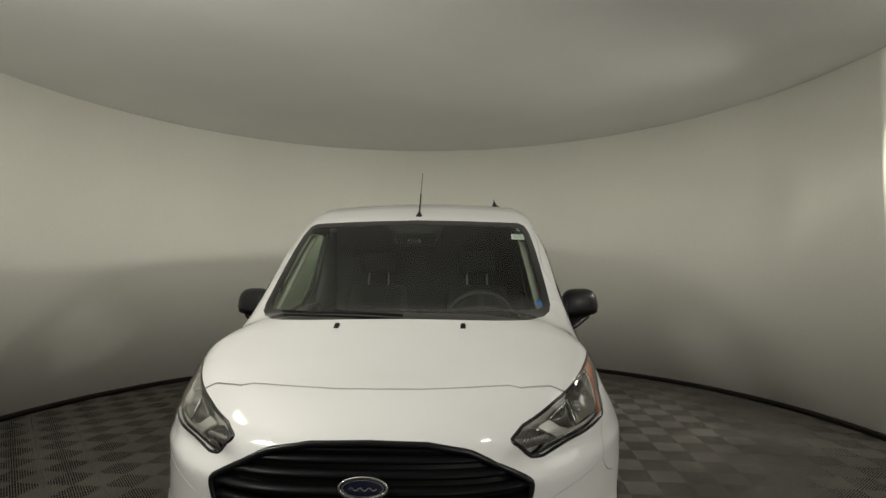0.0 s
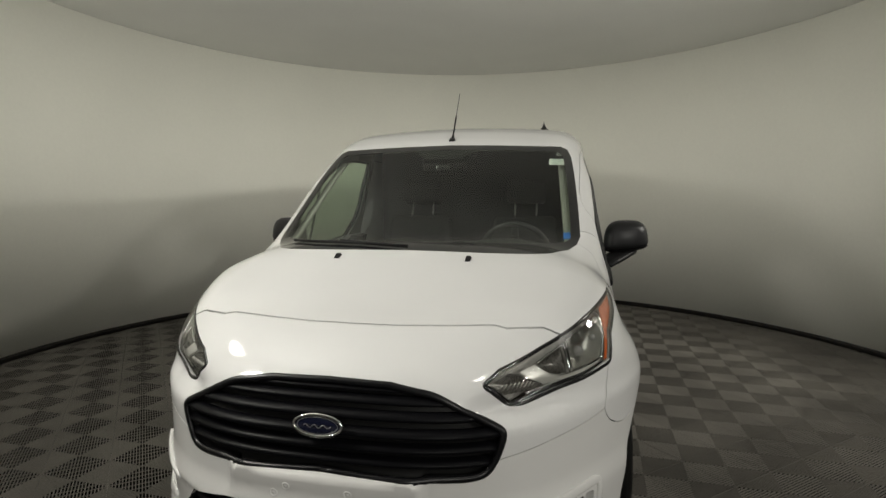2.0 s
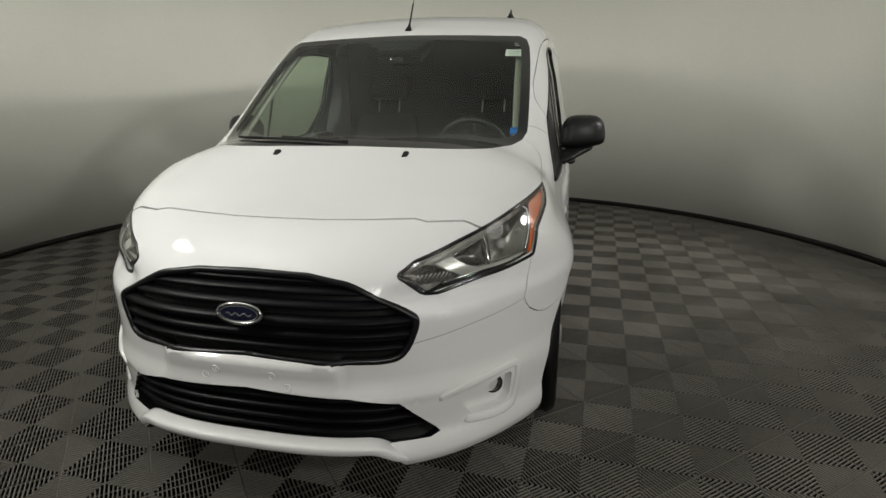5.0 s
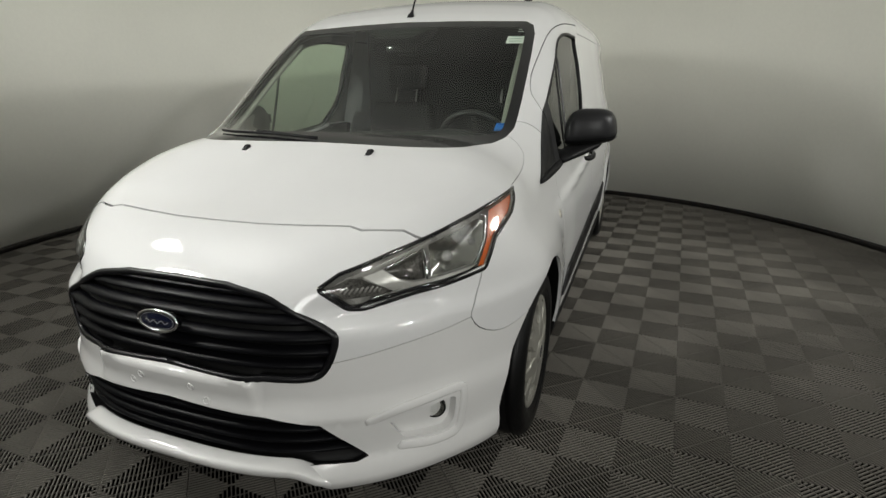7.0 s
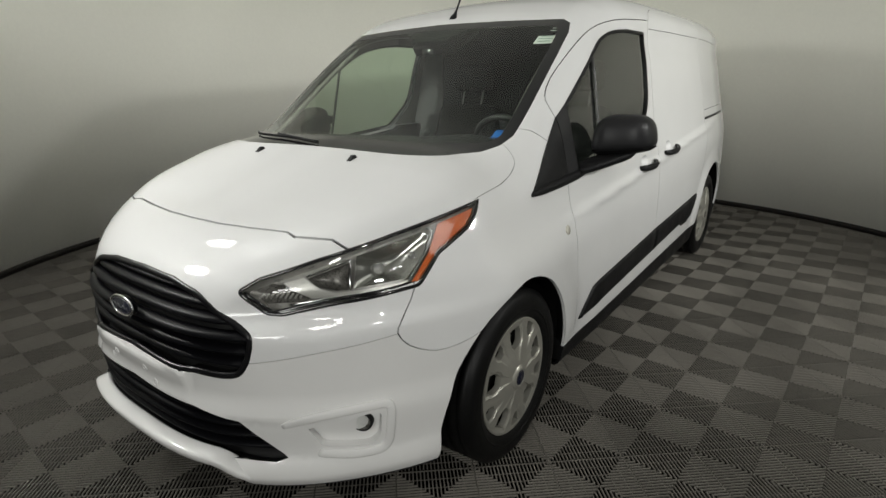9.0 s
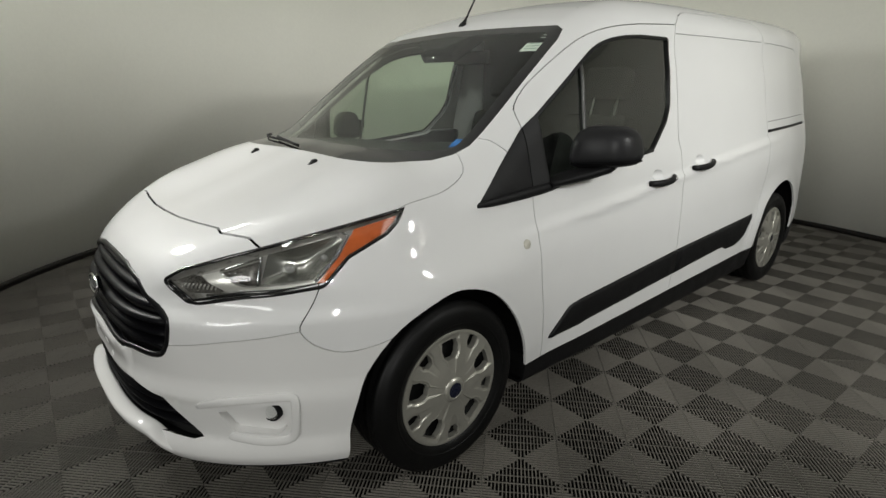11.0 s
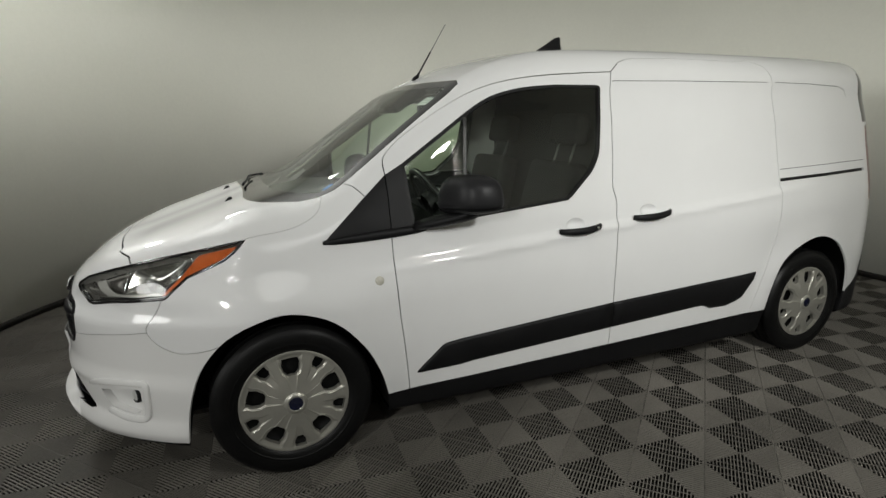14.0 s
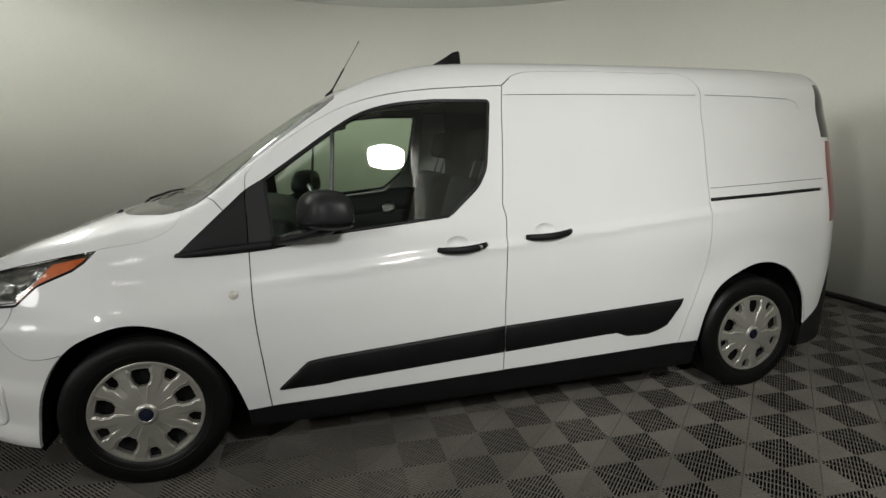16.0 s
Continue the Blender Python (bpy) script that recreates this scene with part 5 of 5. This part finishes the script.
# ---- wheels ----
def build_wheel():
    w = new("wheel")
    profile = [(0.205, 0.075), (0.222, 0.094), (0.236, 0.101), (0.262, 0.107), (0.286, 0.106), (0.300, 0.101), (0.311, 0.093), (0.317, 0.084)]
    for k in range(4):
        x = 0.074 - 0.042 * k
        profile += [(0.3215, x + 0.006), (0.322, x - 0.016), (0.3145, x - 0.018), (0.3145, x - 0.024)]
    profile += [(0.317, -0.088), (0.305, -0.10), (0.26, -0.107), (0.205, -0.08)]
    v, f = lathe_data(profile, 96)
    tyre = part_data("tyre", v, f, RUBBER, w, "black rubber tyre")
    # raised ring on the side wall
    v, f = lathe_data([(0.246, 0.1035), (0.248, 0.1055), (0.252, 0.1060), (0.254, 0.1055)], 96)
    part_data("sidewall_ring", v, f, RUBBER, tyre)
    # hub cap: five wide windows with raised edges running to the hub, five narrow ones between
    rings = [0.030, 0.040, 0.055, 0.070, 0.085, 0.100, 0.110, 0.118, 0.126, 0.135, 0.145, 0.155, 0.165, 0.175, 0.185, 0.191, 0.197, 0.204, 0.210, 0.214, 0.218]

    def wide(r):
        return float(np.interp(r, [0.03, 0.07, 0.118, 0.135, 0.165, 0.185, 0.20, 0.22], [10.0, 7.0, 7.5, 12.5, 12.8, 10.0, 11.0, 11.0]))

    def narrow(r):
        return float(np.interp(r, [0.03, 0.10, 0.155, 0.175, 0.197, 0.22], [6.0, 3.0, 4.0, 7.5, 6.5, 6.5]))

    def height(r, d):
        h = 0.092 + 0.016 * (1 - (r / 0.218) ** 2)
        far = float(step(np.array(r), 0.045, 0.10)) * (1 - float(step(np.array(r), 0.197, 0.206)))
        ridge = wide(r) + 3.6
        h -= 0.0050 * far * (1 - float(step(np.array(d), ridge - 2.6, ridge)))
        h += 0.0014 * far * math.exp(-(((d - ridge - 0.6) / 0.9) ** 2))
        h -= 0.0055 * far * float(step(np.array(d), 36 - narrow(r) - 3.4, 36 - narrow(r) - 1.4)) * float(step(np.array(r), 0.10, 0.15))
        if r > 0.206:
            h = 0.0935 + 0.002 * math.sin((r - 0.206) / 0.012 * math.pi)
        return h

    def angles(r):
        w, s = wide(r), 36 - narrow(r)
        half = list(np.linspace(0, w, 5)) + list(np.linspace(w, w + 6.5, 10)[1:]) + list(np.linspace(w + 6.5, s - 4, 4)[1:]) + list(np.linspace(s - 4, s, 5)[1:]) + list(np.linspace(s, 36, 4)[1:])
        return [-a for a in reversed(half)][:-1] + half[:-1]

    table = [angles(r) for r in rings]
    across = len(table[0])
    middle = across // 2
    steps, n = 5 * across, len(rings)
    verts, faces = [], []
    for i in range(steps):
        for k, r in enumerate(rings):
            d = table[k][i % across]
            a = radians(72 * (i // across) + d)
            verts.append((r * math.cos(a), r * math.sin(a), height(r, abs(d))))
    for i in range(steps):
        c = i % across
        big, small = middle - 4 <= c < middle + 4, c < 3 or c >= across - 3
        for k in range(n - 1):
            r = (rings[k] + rings[k + 1]) / 2
            if not ((big and 0.118 < r < 0.191) or (small and 0.155 < r < 0.204)):
                j = (i + 1) % steps
                faces.append((i * n + k, j * n + k, j * n + k + 1, i * n + k + 1))
    bm = bmesh.new()
    made = [bm.verts.new(q) for q in verts]
    for q in faces:
        bm.faces.new([made[i] for i in q])
    for q in [q for q in bm.verts if not q.link_faces]:
        bm.verts.remove(q)
    rim = [e for e in bm.edges if e.is_boundary]
    grown = bmesh.ops.extrude_edge_only(bm, edges=rim)["geom"]
    bmesh.ops.translate(bm, vec=(0, 0, -0.022), verts=[g for g in grown if isinstance(g, bmesh.types.BMVert)])
    smooth_by_angle(bm, 38)
    cap = part("hub_cap", bm, SILVER, w, "silver plastic hub cap with ten windows")
    v, f = lathe_data([(0.0001, 0.117), (0.016, 0.1165), (0.029, 0.1145)], 32)
    part_data("cap_badge", v, f, BADGE_BLUE, cap, "plain dark blue round badge")
    v, f = lathe_data([(0.028, 0.1145), (0.031, 0.1168), (0.036, 0.1155), (0.044, 0.110), (0.051, 0.102)], 32)
    part_data("cap_ring", v, f, SILVER, cap)
    v, f = lathe_data([(0.0001, 0.045), (0.10, 0.05), (0.14, 0.055), (0.17, 0.052), (0.20, 0.06), (0.212, 0.085)], 48)
    part_data("wheel_disc", v, f, WHEEL_DARK, w, "dark steel wheel behind the cap")
    return w


first = build_wheel()
spots = [(0.792, 0.0, 39, 0), (0.792, 3.062, 33, 0), (-0.792, 0.0, 40, 180), (-0.792, 3.062, 15, 180)]
for k, (x, y, spin, turn) in enumerate(spots):
    m = pose(x, y, 0.321, 0, 0, turn) @ pose(0, 0, 0, 0, 90, 0) @ pose(0, 0, 0, 0, 0, spin)
    w = first if k == 0 else copy_thing(first, m)
    w.matrix_basis = m
    w.parent = van
    tagged(w, "black tyre with a silver plastic hub cap")

# ---- floor tiles ----
TILE, TILE_TURN, TILE_AT = 0.2805, 41.75, (1.03, 0.421)
RIBS, RIB_HALF = 21, 0.15


def tile_data():
    verts, faces, which = [], [], []

    def quad(points, m):
        i = len(verts)
        verts.extend(points)
        faces.append((i, i + 1, i + 2, i + 3))
        which.append(m)

    h, pitch = TILE / 2, TILE / RIBS
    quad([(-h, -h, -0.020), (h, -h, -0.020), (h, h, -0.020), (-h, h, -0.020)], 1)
    for quarter in range(4):
        turn = Matrix.Rotation(quarter * math.pi / 2, 3, "Z")

        def bar(x0, x1, ya, yb, y0, z, deep, sides):
            top = [(x0, y0, z), (x1, y0, z), (x1, yb, z), (x0, ya, z)]
            # below deep the sides turn near-black: slot shade put into the colour
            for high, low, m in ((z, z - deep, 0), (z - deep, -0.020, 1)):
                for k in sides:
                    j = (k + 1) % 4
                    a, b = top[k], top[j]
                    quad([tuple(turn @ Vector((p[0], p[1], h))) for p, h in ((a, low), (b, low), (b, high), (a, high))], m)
            quad([tuple(turn @ Vector(p)) for p in top], 0)

        for i in range(RIBS):
            x = (i - (RIBS - 1) / 2) * pitch
            w = pitch * RIB_HALF
            y0 = -h + 0.0024
            bar(x - w, x + w, max(-abs(x - w) - 0.0006, y0 + 0.002), max(-abs(x + w) - 0.0006, y0 + 0.002), y0, 0.0, 0.006, (1, 2, 3))
        # the tile's rim, and two low cross bars that carry the ribs
        bar(-h + 0.0006, h - 0.0006, -h + 0.0020, -h + 0.0020, -h + 0.0006, -0.0025, 0.003, (0, 2))
        for y in (-h * 0.70, -h * 0.40):
            bar(y + 0.002, -y - 0.002, y + 0.0010, y + 0.0010, y - 0.0010, -0.005, 0.003, (0, 2))
    return verts, faces, which


floor = new("floor")
tagged(floor, "dark grey floor of ribbed plastic tiles", "floor", kind="structure")
tv, tf, tw = tile_data()
tile_mesh = bpy.data.meshes.new("floor_tile")
tile_mesh.from_pydata(tv, [], tf)
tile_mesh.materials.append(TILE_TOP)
tile_mesh.materials.append(TILE_GAP_SHADE)
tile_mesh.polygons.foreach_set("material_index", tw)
turn = radians(TILE_TURN)
cells = []
for i in range(-22, 23):
    for j in range(-22, 23):
        x = TILE_AT[0] + TILE * ((i + 0.5) * math.cos(turn) - (j + 0.5) * math.sin(turn))
        y = TILE_AT[1] + TILE * ((i + 0.5) * math.sin(turn) + (j + 0.5) * math.cos(turn))
        if math.hypot(x - ROOM_X, y - ROOM_Y) < ROOM_R + 0.12 + (0.5 if (y < 0 and x > -1.5) or (x > 2.5 and y < 1.6) else 0.0):
            cells.append((math.hypot(x - 1.5, y - 0.7), x, y))
cells.sort()
for _, x, y in cells[:300]:
    ob = new("floor_tile", tile_mesh)
    ob.matrix_world = pose(x, y, 0, 0, 0, TILE_TURN)
    ob.parent = floor
base = np.array(tv)
spin = np.array([[math.cos(turn), -math.sin(turn)], [math.sin(turn), math.cos(turn)]])
flat = np.c_[base[:, :2] @ spin.T, base[:, 2]]
others = cells[300:]
rest_verts = np.concatenate([flat + (x, y, 0) for _, x, y in others])
rest_faces = np.concatenate([np.array(tf) + k * len(tv) for k in range(len(others))])
me = bpy.data.meshes.new("far_floor_tiles")
me.from_pydata(rest_verts.tolist(), [], rest_faces.tolist())
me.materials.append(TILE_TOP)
me.materials.append(TILE_GAP_SHADE)
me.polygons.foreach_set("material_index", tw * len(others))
rest_tiles = new("far_floor_tiles", me)
rest_tiles.parent = floor
tagged(rest_tiles, "more dark grey ribbed floor tiles", kind="stuff")
